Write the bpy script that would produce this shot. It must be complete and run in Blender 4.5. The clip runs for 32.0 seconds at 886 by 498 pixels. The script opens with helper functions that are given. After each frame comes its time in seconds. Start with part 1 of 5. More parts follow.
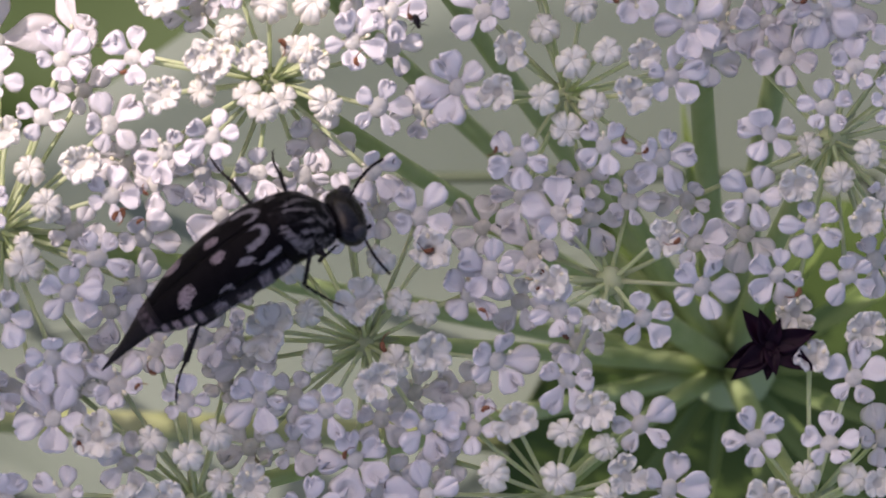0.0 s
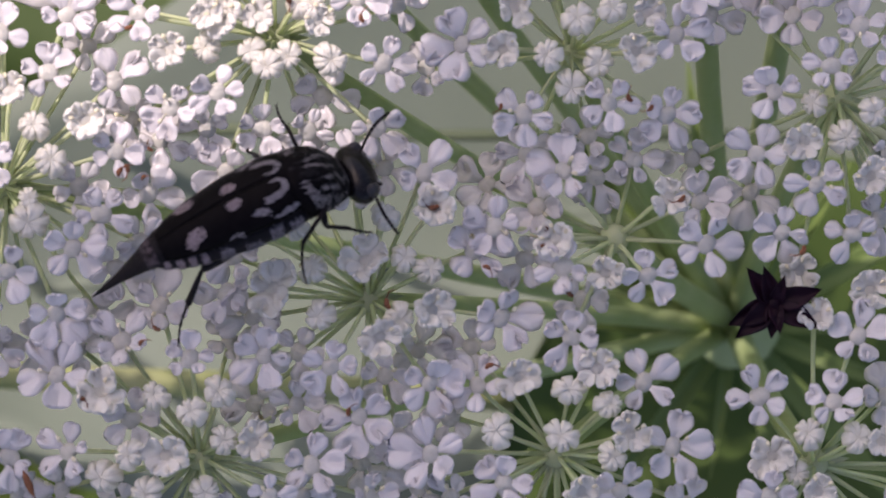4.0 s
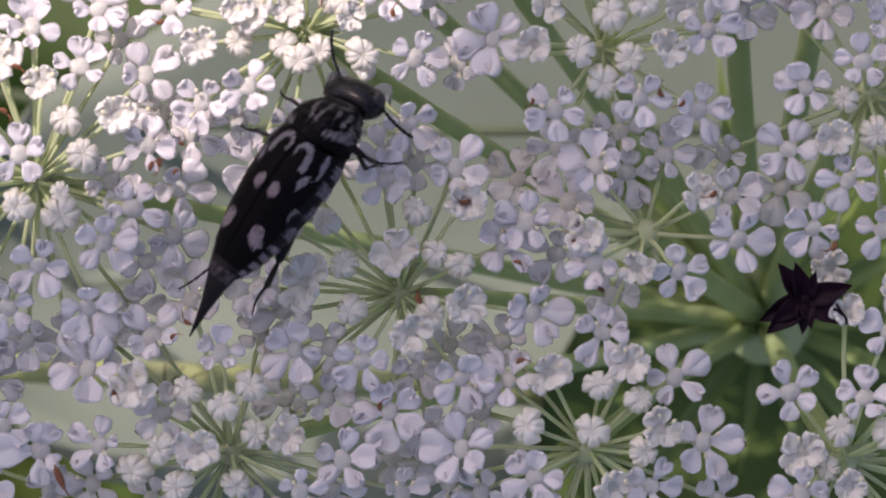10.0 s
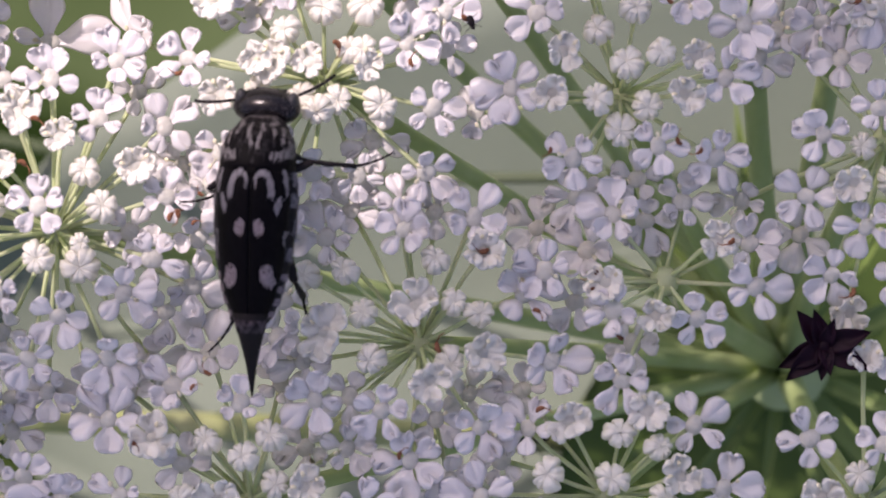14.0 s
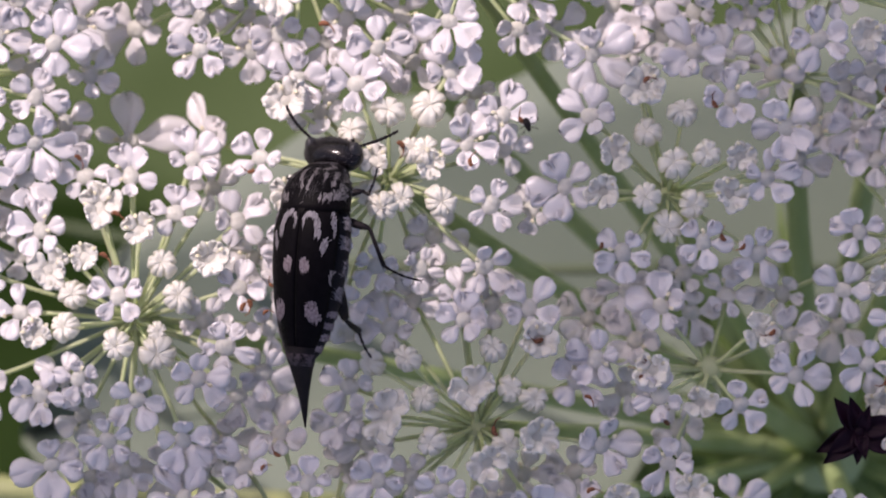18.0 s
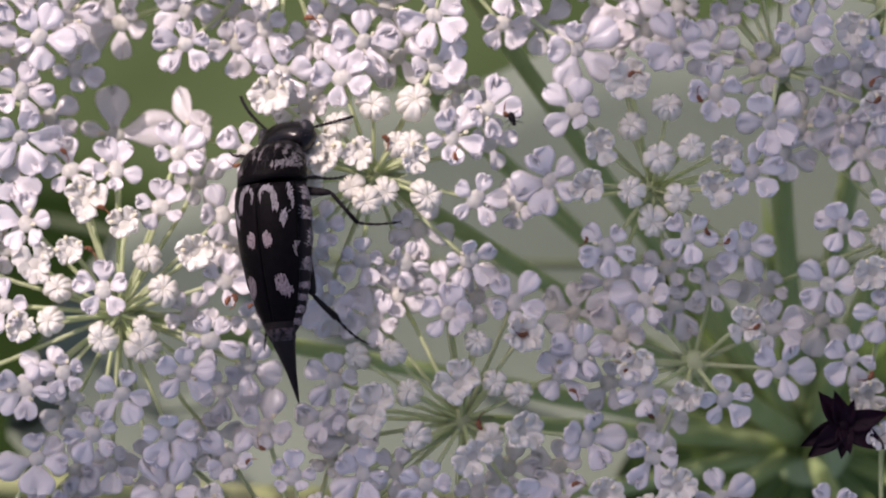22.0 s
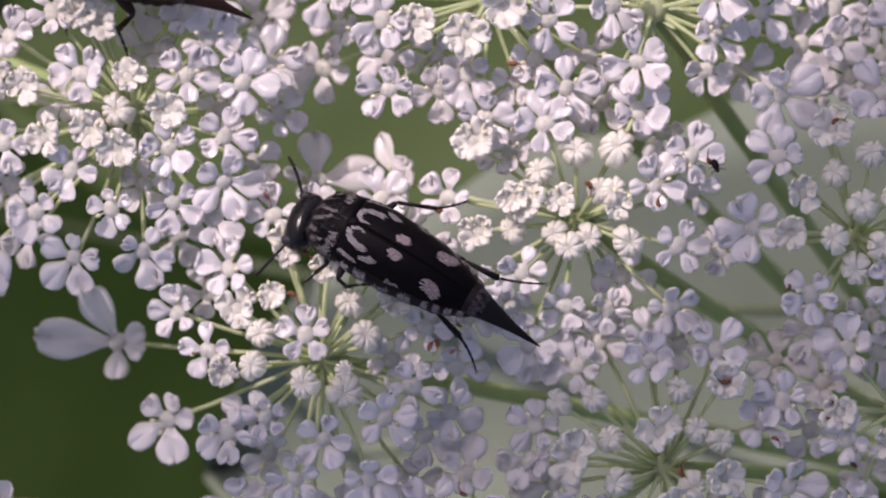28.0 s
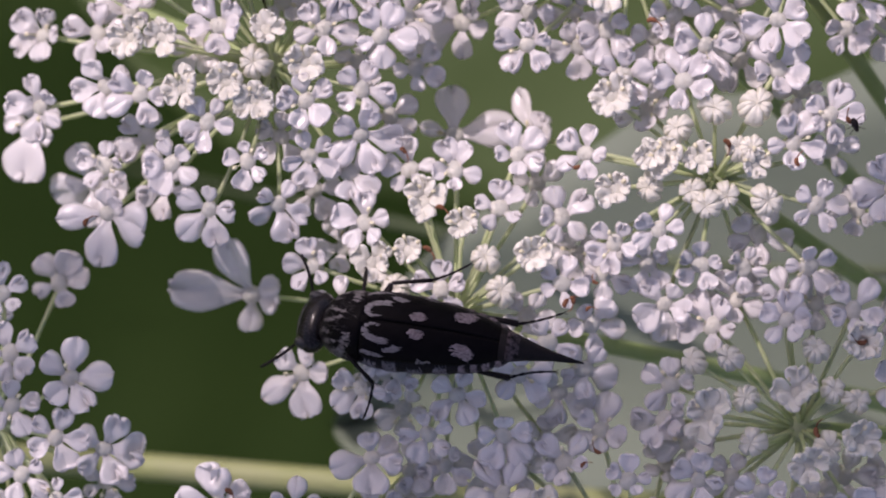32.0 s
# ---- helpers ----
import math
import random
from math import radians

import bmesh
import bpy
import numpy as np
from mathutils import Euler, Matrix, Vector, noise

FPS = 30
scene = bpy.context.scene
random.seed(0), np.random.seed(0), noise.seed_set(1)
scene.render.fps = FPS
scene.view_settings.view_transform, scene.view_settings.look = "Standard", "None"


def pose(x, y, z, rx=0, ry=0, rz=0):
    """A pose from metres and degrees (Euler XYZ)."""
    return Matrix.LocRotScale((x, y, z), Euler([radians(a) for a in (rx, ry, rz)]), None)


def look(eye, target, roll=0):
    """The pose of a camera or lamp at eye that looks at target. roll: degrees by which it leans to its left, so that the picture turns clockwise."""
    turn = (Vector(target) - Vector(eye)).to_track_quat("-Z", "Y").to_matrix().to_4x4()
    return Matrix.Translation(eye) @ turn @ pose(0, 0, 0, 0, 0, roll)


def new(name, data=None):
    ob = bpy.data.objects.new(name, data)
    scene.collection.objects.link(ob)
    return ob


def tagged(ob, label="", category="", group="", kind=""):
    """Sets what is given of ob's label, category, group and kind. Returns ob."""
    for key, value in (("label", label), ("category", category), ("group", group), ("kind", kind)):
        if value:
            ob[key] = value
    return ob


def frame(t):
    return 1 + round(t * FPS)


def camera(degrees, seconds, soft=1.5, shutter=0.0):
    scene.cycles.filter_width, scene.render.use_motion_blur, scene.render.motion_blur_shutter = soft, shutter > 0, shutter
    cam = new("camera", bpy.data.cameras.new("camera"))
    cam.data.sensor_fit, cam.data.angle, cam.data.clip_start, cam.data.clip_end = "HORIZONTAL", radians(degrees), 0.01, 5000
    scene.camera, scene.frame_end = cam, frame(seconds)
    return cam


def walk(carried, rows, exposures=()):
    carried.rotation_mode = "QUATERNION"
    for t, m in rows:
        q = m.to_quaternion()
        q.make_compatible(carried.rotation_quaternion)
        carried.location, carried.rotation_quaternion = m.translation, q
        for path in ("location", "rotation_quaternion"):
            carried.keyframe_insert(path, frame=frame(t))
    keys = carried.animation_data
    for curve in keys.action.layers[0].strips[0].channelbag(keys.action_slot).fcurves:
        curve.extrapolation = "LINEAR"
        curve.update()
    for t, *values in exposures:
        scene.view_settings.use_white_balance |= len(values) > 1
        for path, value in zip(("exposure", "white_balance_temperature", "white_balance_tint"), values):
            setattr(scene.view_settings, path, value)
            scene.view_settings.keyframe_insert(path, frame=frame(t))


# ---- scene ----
MM = 0.001

# ---- camera ----
cam = camera(9.957, 32.0, 1.65)
cam.data.dof.use_dof = True
cam.data.dof.focus_distance = 0.1550
cam.data.dof.aperture_fstop = 110.0

# seconds, the point of the flower head in the middle of the view (mm), its distance, roll
PATH = [
    (0.0, 1.058, 1.421, 150.02, -0.29), (0.5, 1.043, 1.294, 150.08, -0.29), (1.0, 1.076, 1.213, 150.14, -0.28), (1.5, 1.127, 0.932, 150.16, -0.27),
    (2.0, 0.979, 0.457, 150.03, -0.16), (2.5, 1.119, 0.348, 149.92, -0.15), (3.0, 0.891, 0.197, 149.90, -0.12), (3.5, 0.976, 0.163, 149.98, -0.13),
    (5.5, 0.597, 0.096, 149.92, -0.04), (6.0, 0.571, 0.092, 149.94, -0.04), (6.5, 0.473, 0.046, 149.91, -0.03), (7.0, 0.443, -0.001, 149.96, -0.03),
    (7.5, 0.317, 0.058, 149.98, -0.08), (8.0, 0.316, 0.046, 149.92, -0.03), (8.5, 0.143, -0.057, 149.95, 0.00), (9.0, 0.141, 0.003, 149.81, 0.02),
    (9.5, 0.114, 0.003, 149.89, -0.04), (10.0, 0.000, 0.000, 150.00, 0.00), (10.5, -0.015, -0.003, 149.91, -0.05), (11.0, -0.188, -0.012, 149.90, -0.11),
    (11.5, -0.309, 0.116, 149.93, -0.22), (12.0, -0.776, 0.057, 149.93, -0.05), (12.5, -0.423, 0.167, 149.98, -0.12), (13.0, -0.631, 0.170, 149.96, -0.03),
    (13.5, -0.597, 0.563, 149.85, -0.12), (14.0, -0.552, 1.449, 150.17, -0.33), (14.5, -1.231, 1.732, 150.09, -0.28), (15.0, -1.989, 3.349, 150.07, -0.29),
    (15.5, -2.522, 4.509, 150.26, -0.03), (17.5, -2.330, 4.247, 159.17, -0.07), (18.0, -2.330, 4.247, 159.17, -0.07), (18.5, -2.397, 4.040, 159.35, -0.15),
    (19.0, -2.556, 3.947, 159.37, -0.09), (19.5, -2.233, 4.107, 159.30, -0.19), (20.0, -2.347, 3.979, 159.32, -0.04), (20.5, -2.076, 4.100, 159.33, -0.13),
    (21.0, -2.232, 4.088, 159.23, -0.06), (21.5, -2.235, 3.974, 159.36, -0.11), (22.0, -1.859, 4.060, 159.31, -0.04), (22.5, -2.003, 3.943, 159.28, 0.02),
    (23.0, -1.813, 4.085, 159.31, -0.19), (23.5, -1.827, 4.016, 159.38, -0.12), (24.0, -1.967, 4.103, 159.37, -0.04), (24.5, -1.850, 4.032, 159.24, -0.19),
    (26.5, -1.568, 4.160, 159.13, -0.32), (27.0, -1.485, 4.266, 159.07, -0.32), (27.5, -4.925, 5.361, 159.23, -0.27), (28.0, -8.203, 5.496, 159.28, 0.24),
    (28.5, -12.175, 5.415, 159.31, 0.73), (29.0, -12.551, 4.727, 158.87, 0.98), (29.5, -12.210, 4.141, 158.73, 0.98), (30.0, -12.614, 4.037, 158.73, 1.12),
    (30.5, -12.212, 4.096, 158.78, 0.96), (31.0, -12.253, 4.013, 158.66, 0.98), (31.5, -12.318, 3.982, 158.81, 0.98), (32.0, -12.455, 4.067, 158.77, 0.95),
]


def aim(x, y, far, roll):
    """The camera's pose: held almost still over (-4, 2.4), it is turned towards the point (x, y)."""
    ex, ey = -4 + 0.15 * (x + 4), 2.4 + 0.15 * (y - 2.4)
    up = math.sqrt(far * far - (x - ex) ** 2 - (y - ey) ** 2)
    turn = Vector((0, 0, -1)).rotation_difference(Vector((x - ex, y - ey, -up)))
    return Matrix.Translation((ex * MM, ey * MM, up * MM)) @ turn.to_matrix().to_4x4() @ pose(0, 0, 0, 0, 0, roll)


walk(cam, [(t, aim(x, y, far, roll)) for t, x, y, far, roll in PATH], [(0, 0.12, 6930, 29), (6, 0.00, 6870, 28), (12, 0.12, 6960, 29), (15, 0.22, 6980, 30), (17.5, -0.06, 6900, 29), (20, -0.07, 6900, 29), (27, -0.20, 6900, 30), (29.5, -0.28, 6780, 31), (32, -0.36, 6750, 31)])

# ---- light ----
SUN = Vector((-0.42, 0.52, 0.74)).normalized()
world = bpy.data.worlds.new("sky")
scene.world = world
world.use_nodes = True
wn = world.node_tree
sky = wn.nodes.new("ShaderNodeTexSky")
sky.sky_type, sky.sun_disc = "NISHITA", False
sky.dust_density, sky.ozone_density, sky.air_density = 2.2, 0.8, 1.0
sky.sun_elevation = math.asin(SUN.z)
sky.sun_rotation = math.atan2(SUN.x, SUN.y)
wn.links.new(sky.outputs[0], wn.nodes["Background"].inputs[0])
wn.nodes["Background"].inputs[1].default_value = 0.15
sun_data = bpy.data.lights.new("sun", "SUN")
sun_data.energy, sun_data.angle, sun_data.color = 3.3, radians(0.53), (1.0, 0.965, 0.92)
sun = new("sun", sun_data)
sun.matrix_world = look(SUN * 2, (0, 0, 0))


# ---- materials ----
def material(name, base, rough=0.5, other=None, scale=2000.0, mix=0.5, bump=0.2, bump_scale=None, translucent=0.0, spec=0.5,
             random_tint=0.0, island=False, centre=0.5):
    m = bpy.data.materials.new(name)
    m.use_nodes = True
    nt = m.node_tree
    b = nt.nodes["Principled BSDF"]
    b.inputs["Roughness"].default_value = rough
    b.inputs["Specular IOR Level"].default_value = spec
    tc = nt.nodes.new("ShaderNodeTexCoord")
    no = nt.nodes.new("ShaderNodeTexNoise")
    no.inputs["Scale"].default_value, no.inputs["Detail"].default_value = scale, 5
    nt.links.new(tc.outputs["Object"], no.inputs["Vector"])
    ramp = nt.nodes.new("ShaderNodeValToRGB")
    ramp.color_ramp.elements[0].position, ramp.color_ramp.elements[1].position = centre - mix / 2, centre + mix / 2
    ramp.color_ramp.elements[0].color = (*base, 1)
    ramp.color_ramp.elements[1].color = (*(other or base), 1)
    nt.links.new(no.outputs["Fac"], ramp.inputs[0])
    colour = ramp.outputs[0]
    if random_tint:
        hsv = nt.nodes.new("ShaderNodeHueSaturation")
        if island:
            info = nt.nodes.new("ShaderNodeNewGeometry").outputs["Random Per Island"]
        else:
            info = nt.nodes.new("ShaderNodeObjectInfo").outputs["Random"]
        mr = nt.nodes.new("ShaderNodeMapRange")
        mr.inputs["To Min"].default_value, mr.inputs["To Max"].default_value = 1 - random_tint, 1 + random_tint
        nt.links.new(info, mr.inputs["Value"])
        nt.links.new(mr.outputs[0], hsv.inputs["Value"])
        nt.links.new(colour, hsv.inputs["Color"])
        colour = hsv.outputs[0]
    nt.links.new(colour, b.inputs["Base Color"])
    if bump:
        n2 = nt.nodes.new("ShaderNodeTexNoise")
        n2.inputs["Scale"].default_value, n2.inputs["Detail"].default_value = bump_scale or scale * 3, 4
        nt.links.new(tc.outputs["Object"], n2.inputs["Vector"])
        bp = nt.nodes.new("ShaderNodeBump")
        bp.inputs["Strength"].default_value, bp.inputs["Distance"].default_value = bump, 0.00004
        nt.links.new(n2.outputs["Fac"], bp.inputs["Height"])
        nt.links.new(bp.outputs[0], b.inputs["Normal"])
    if translucent:
        tr = nt.nodes.new("ShaderNodeBsdfTranslucent")
        nt.links.new(colour, tr.inputs[0])
        mx = nt.nodes.new("ShaderNodeMixShader")
        mx.inputs[0].default_value = translucent
        nt.links.new(b.outputs[0], mx.inputs[1])
        nt.links.new(tr.outputs[0], mx.inputs[2])
        nt.links.new(mx.outputs[0], nt.nodes["Material Output"].inputs[0])
    return m


PETAL = material("petal_white", (0.91, 0.875, 0.880), 0.26, (0.945, 0.918, 0.922), 1800, 0.6, 0.25, 7000, 0.40, 0.7, 0.05)
CREAM = material("petal_cream", (0.94, 0.915, 0.86), 0.40, (0.93, 0.91, 0.83), 1800, 0.6, 0.25, 8000, 0.32, 0.3, 0.05)
BUDM = material("bud_cream", (0.94, 0.91, 0.83), 0.42, (0.93, 0.90, 0.79), 1600, 0.6, 0.25, 8000, 0.30, 0.3, 0.06)
DISC = material("disc_pale_green", (0.76, 0.745, 0.66), 0.32, (0.85, 0.835, 0.77), 5000, 0.5, 0.4, 14000, 0.35, 0.4, 0.06)
PEDICEL = material("pedicel_green", (0.68, 0.77, 0.42), 0.45, (0.79, 0.83, 0.58), 1500, 0.6, 0.3, 9000, 0.4, 0.4, 0.12)
STEM = material("stem_green", (0.30, 0.40, 0.15), 0.5, (0.43, 0.51, 0.26), 700, 0.6, 0.4, 5000, 0.05, 0.4, 0.12)
BRACT = material("bract_pale_green", (0.60, 0.67, 0.46), 0.5, (0.52, 0.60, 0.36), 1200, 0.6, 0.3, 6000, 0.15, 0.4, 0.1)
ANTHER = material("anther_cream", (0.84, 0.79, 0.60), 0.6, (0.76, 0.68, 0.46), 6000, 0.5, 0.4, 15000, 0, 0.3, 0.08)
DRIED = material("dried_brown", (0.17, 0.06, 0.028), 0.6, (0.30, 0.13, 0.065), 5000, 0.5, 0.5, 12000, 0, 0.3, 0.15)
PURPLE = material("petal_dark_purple", (0.008, 0.002, 0.006), 0.5, (0.018, 0.004, 0.012), 1800, 0.6, 0.4, 7000, 0, 0.14, 0.15)
BLACK = material("chitin_black", (0.003, 0.0025, 0.003), 0.4, (0.006, 0.005, 0.006), 5000, 0.6, 0.4, 26000, 0, 0.04)
HAIR = material("hair_black_brown", (0.006, 0.005, 0.006), 0.45, (0.014, 0.010, 0.012), 3000, 0.6, 0.8, 22000, 0, 0.16)
PALE = material("hair_pinkish_white", (0.40, 0.34, 0.36), 0.8, (0.16, 0.12, 0.13), 13000, 0.5, 0.9, 22000, 0, 0.1, 0.06)
EYE = material("eye_black", (0.016, 0.016, 0.019), 0.34, (0.030, 0.028, 0.032), 20000, 0.5, 0.6, 30000, 0, 0.5)


# ---- mesh helpers ----
def part(name, bm, mat, parent=None, label="", m=None, smooth=True):
    me = bpy.data.meshes.new(name)
    bm.to_mesh(me)
    bm.free()
    return placed(name, finish(me, mat, smooth), parent, label, m)


def finish(me, mat, smooth=True):
    me.materials.append(mat)
    me.polygons.foreach_set("use_smooth", [smooth] * len(me.polygons))
    return me


def placed(name, me, parent=None, label="", m=None):
    ob = new(name, me)
    ob.parent = parent
    if m is not None:
        ob.matrix_basis = m
    if label:
        ob["label"] = label
    return ob


def mesh(name, verts, faces, mat, smooth=True):
    me = bpy.data.meshes.new(name)
    me.from_pydata([tuple(c * MM for c in v) for v in verts], [], faces)
    me.update()
    return finish(me, mat, smooth)


def sweep(points, radii, sides=8, cap=True):
    """Vertices and faces of a round bar through points (mm), with a radius at each."""
    pts = [Vector(p) for p in points]
    verts, faces = [], []
    side = None
    for i, p in enumerate(pts):
        d = (pts[min(i + 1, len(pts) - 1)] - pts[max(i - 1, 0)]).normalized()
        if side is None:
            side = d.orthogonal().normalized()
        side = (side - d * side.dot(d)).normalized()
        up = d.cross(side)
        for k in range(sides):
            a = 2 * math.pi * k / sides
            verts.append(p + (side * math.cos(a) + up * math.sin(a)) * radii[i])
    for i in range(len(pts) - 1):
        for k in range(sides):
            j = (k + 1) % sides
            faces.append((i * sides + k, i * sides + j, (i + 1) * sides + j, (i + 1) * sides + k))
    if cap:
        faces.append(tuple(range(sides))[::-1])
        faces.append(tuple((len(pts) - 1) * sides + k for k in range(sides)))
    return verts, faces


def joined(*shapes):
    verts, faces = [], []
    for v, f in shapes:
        n = len(verts)
        verts += v
        faces += [tuple(i + n for i in q) for q in f]
    return verts, faces


def ball(c, r, seg=10, rings=6, squash=(1, 1, 1)):
    verts = [Vector((c[0], c[1], c[2] - r * squash[2]))]
    faces = []
    for i in range(1, rings):
        th = -math.pi / 2 + math.pi * i / rings
        for k in range(seg):
            a = 2 * math.pi * k / seg
            verts.append(Vector((c[0] + r * squash[0] * math.cos(th) * math.cos(a), c[1] + r * squash[1] * math.cos(th) * math.sin(a), c[2] + r * squash[2] * math.sin(th))))
    verts.append(Vector((c[0], c[1], c[2] + r * squash[2])))
    n = len(verts) - 1
    for k in range(seg):
        j = (k + 1) % seg
        faces.append((0, 1 + j, 1 + k))
        for i in range(rings - 2):
            a, b = 1 + i * seg, 1 + (i + 1) * seg
            faces.append((a + k, a + j, b + j, b + k))
        faces.append((1 + (rings - 2) * seg + k, 1 + (rings - 2) * seg + j, n))
    return verts, faces


# ---- petals ----
def blade(width, profile, height, nu=9, nv=7, thick=0.05):
    """A closed petal of unit length along x: profile(u) is the half width, height(u, v) the relief."""
    top, low = [], []
    for i in range(nu):
        u = i / (nu - 1)
        for j in range(nv):
            v = -1 + 2 * j / (nv - 1)
            x, y = profile(u, v)
            z = height(u, v)
            top.append((x, y * width, z))
            e = 0.25 if abs(v) > 0.99 or i in (0, nu - 1) else 1.0
            low.append((x, y * width, z - thick * e))
    n = nu * nv
    faces = []
    for i in range(nu - 1):
        for j in range(nv - 1):
            a = i * nv + j
            faces.append((a, a + nv, a + nv + 1, a + 1))
            faces.append((n + a, n + a + 1, n + a + nv + 1, n + a + nv))
    for i in range(nu - 1):
        a, b = i * nv, i * nv + nv - 1
        faces.append((a, n + a, n + a + nv, a + nv))
        faces.append((b, b + nv, n + b + nv, n + b))
    for j in range(nv - 1):
        a, b = j, (nu - 1) * nv + j
        faces.append((a, a + 1, n + a + 1, n + a))
        faces.append((b, n + b, n + b + 1, b + 1))
    return top + low, faces


def smooth(x):
    x = max(0.0, min(1.0, x))
    return x * x * (3 - 2 * x)


def leaflet(f, nu, across, thick):
    """A closed sheet over f(u, v), thinned towards its rim; across: the values of v."""
    top, low = [], []
    nv = len(across)
    for i in range(nu):
        u = i / (nu - 1)
        for j, v in enumerate(across):
            p = Vector(f(u, v))
            e = 0.01
            n = (Vector(f(min(1, u + e), v)) - Vector(f(max(0, u - e), v))).cross(Vector(f(u, min(1, v + e))) - Vector(f(u, max(-1, v - e))))
            n = n.normalized() if n.length > 1e-9 else Vector((0, 0, 1))
            top.append(p)
            low.append(p - n * thick * (0.3 if j in (0, nv - 1) or i in (0, nu - 1) else 1.0))
    k = nu * nv
    faces = []
    for i in range(nu - 1):
        for j in range(nv - 1):
            a = i * nv + j
            faces.append((a, a + nv, a + nv + 1, a + 1))
            faces.append((k + a, k + a + 1, k + a + nv + 1, k + a + nv))
        a, b = i * nv, i * nv + nv - 1
        faces += [(a, k + a, k + a + nv, a + nv), (b, b + nv, k + b + nv, k + b)]
    for j in range(nv - 1):
        a, b = j, (nu - 1) * nv + j
        faces += [(a, a + 1, k + a + 1, k + a), (b, k + b, k + b + 1, b + 1)]
    return top + low, faces


def open_petal(seed, notch, split, cup, puff, step, curl, droop):
    """A petal of two puffed lobes: the notched tip is folded back in, so that one lobe laps over the other along a crease."""
    rnd = random.Random(seed)
    skew, lift, full = rnd.uniform(-0.14, 0.14), rnd.uniform(0.05, 0.16), rnd.uniform(0.92, 1.06)

    def f(u, v):
        claw = 0.24 + 0.76 * smooth(u / 0.58) ** 0.9
        tip = math.sqrt(max(0.0, 1 - max(0.0, (u - 0.52) / 0.484) ** 2.5))
        away = v - split
        x = u * (1 - 0.9 * notch * math.exp(-(away / 0.15) ** 2) * u ** 4) - 0.03 * u * v * v
        y = v * 0.45 * claw * tip * full * (1 + skew * v)
        q = (v + 1) / (split + 1) if v < split else (1 - v) / (1 - split)
        g = smooth((u - 0.26) / 0.30)
        z = lift * math.sin(math.pi * u * 0.75) + droop * u ** 3 + cup * v * v * math.sin(math.pi * min(1.0, 0.9 * u + 0.08))
        z += puff * smooth(u / 0.3) * ((1 - g) * (1 - v * v) + g * math.sin(math.pi * min(1.0, q)) ** 0.7) * (1 - 0.5 * u ** 6)
        z -= step * g * smooth(away / 0.14) * (1 - abs(v)) ** 0.5
        z += 0.014 * math.sin(8 * u + 6 * v + seed) + 0.009 * math.sin(17 * u - 11 * v + 2 * seed)
        if u > 0.68:
            e = (u - 0.68) / 0.32
            x -= 0.22 * curl * e ** 3
            z += 0.26 * curl * e * e
        return x, y, z

    return leaflet(f, 13, sorted([-1 + 0.2 * i for i in range(11) if abs(-1 + 0.2 * i - split) > 0.09] + [split - 0.07, split, split + 0.07]), 0.055)


def bud_shape(seed, lobes=5):
    """A closed bud of unit radius: uneven in-rolled petals, a crease down each and a dimple on top."""
    rnd = random.Random(seed)
    seg, rings = 80, 14
    size = [rnd.uniform(-0.18, 0.12) for _ in range(lobes)]
    cut = [k + rnd.uniform(-0.14, 0.14) for k in range(lobes)]
    crease = [rnd.uniform(0.04, 0.24) for _ in range(lobes)]
    verts, faces = [], []
    for i in range(rings + 1):
        th = -math.pi / 2 + math.pi * i / rings
        for k in range(seg):
            a = 2 * math.pi * k / seg
            c = a * lobes / (2 * math.pi)
            n = max((j for j in range(lobes) if cut[j] <= c), default=lobes - 1)
            lo, hi = cut[n], cut[(n + 1) % lobes] + (lobes if n == lobes - 1 else 0)
            if c < lo:
                c += lobes
            q = (c - lo) / (hi - lo)
            gap = min(q, 1 - q)
            groove = 0.34 * math.exp(-(gap / 0.08) ** 2) + crease[n] * math.exp(-((q - 0.5) / 0.06) ** 2) * max(0.0, math.sin(th + 0.5))
            r = 1 - groove * (0.45 + 0.55 * max(0, math.cos(th - 0.4))) + size[n] * math.cos(th)
            dimple = 0.30 * max(0.0, (math.sin(th) - 0.80) / 0.20) ** 1.5
            verts.append((r * math.cos(th) * math.cos(a), r * math.cos(th) * math.sin(a), 0.90 * math.sin(th) * (1 - 0.45 * groove + 0.5 * size[n]) - dimple))
    for i in range(rings):
        for k in range(seg):
            j = (k + 1) % seg
            faces.append((i * seg + k, i * seg + j, (i + 1) * seg + j, (i + 1) * seg + k))
    return verts, faces


# notch, crease, cup, puff, step, curl, droop
OPEN = [mesh("petal", *open_petal(i, *row), PETAL) for i, row in enumerate((
    (0.10, 0.05, 0.16, 0.12, 0.06, 0.6, -0.06), (0.34, -0.42, 0.08, 0.17, 0.20, 0.9, -0.08), (0.30, 0.40, 0.12, 0.16, -0.20, 0.8, -0.04),
    (0.06, 0.00, -0.08, 0.13, 0.03, 0.2, -0.10), (0.36, 0.28, 0.16, 0.18, -0.18, 1.0, -0.10), (0.28, -0.30, 0.22, 0.15, 0.17, 0.8, 0.02),
    (0.05, 0.15, 0.26, 0.08, 0.04, 0.9, 0.04), (0.38, -0.52, 0.08, 0.19, 0.22, 1.0, -0.12), (0.34, 0.50, 0.06, 0.18, -0.22, 1.0, -0.06),
    (0.12, -0.15, -0.02, 0.14, 0.10, 0.5, -0.13), (0.26, 0.08, 0.18, 0.15, 0.08, 1.1, -0.02), (0.06, -0.12, -0.10, 0.10, 0.04, 0.3, -0.15)))]
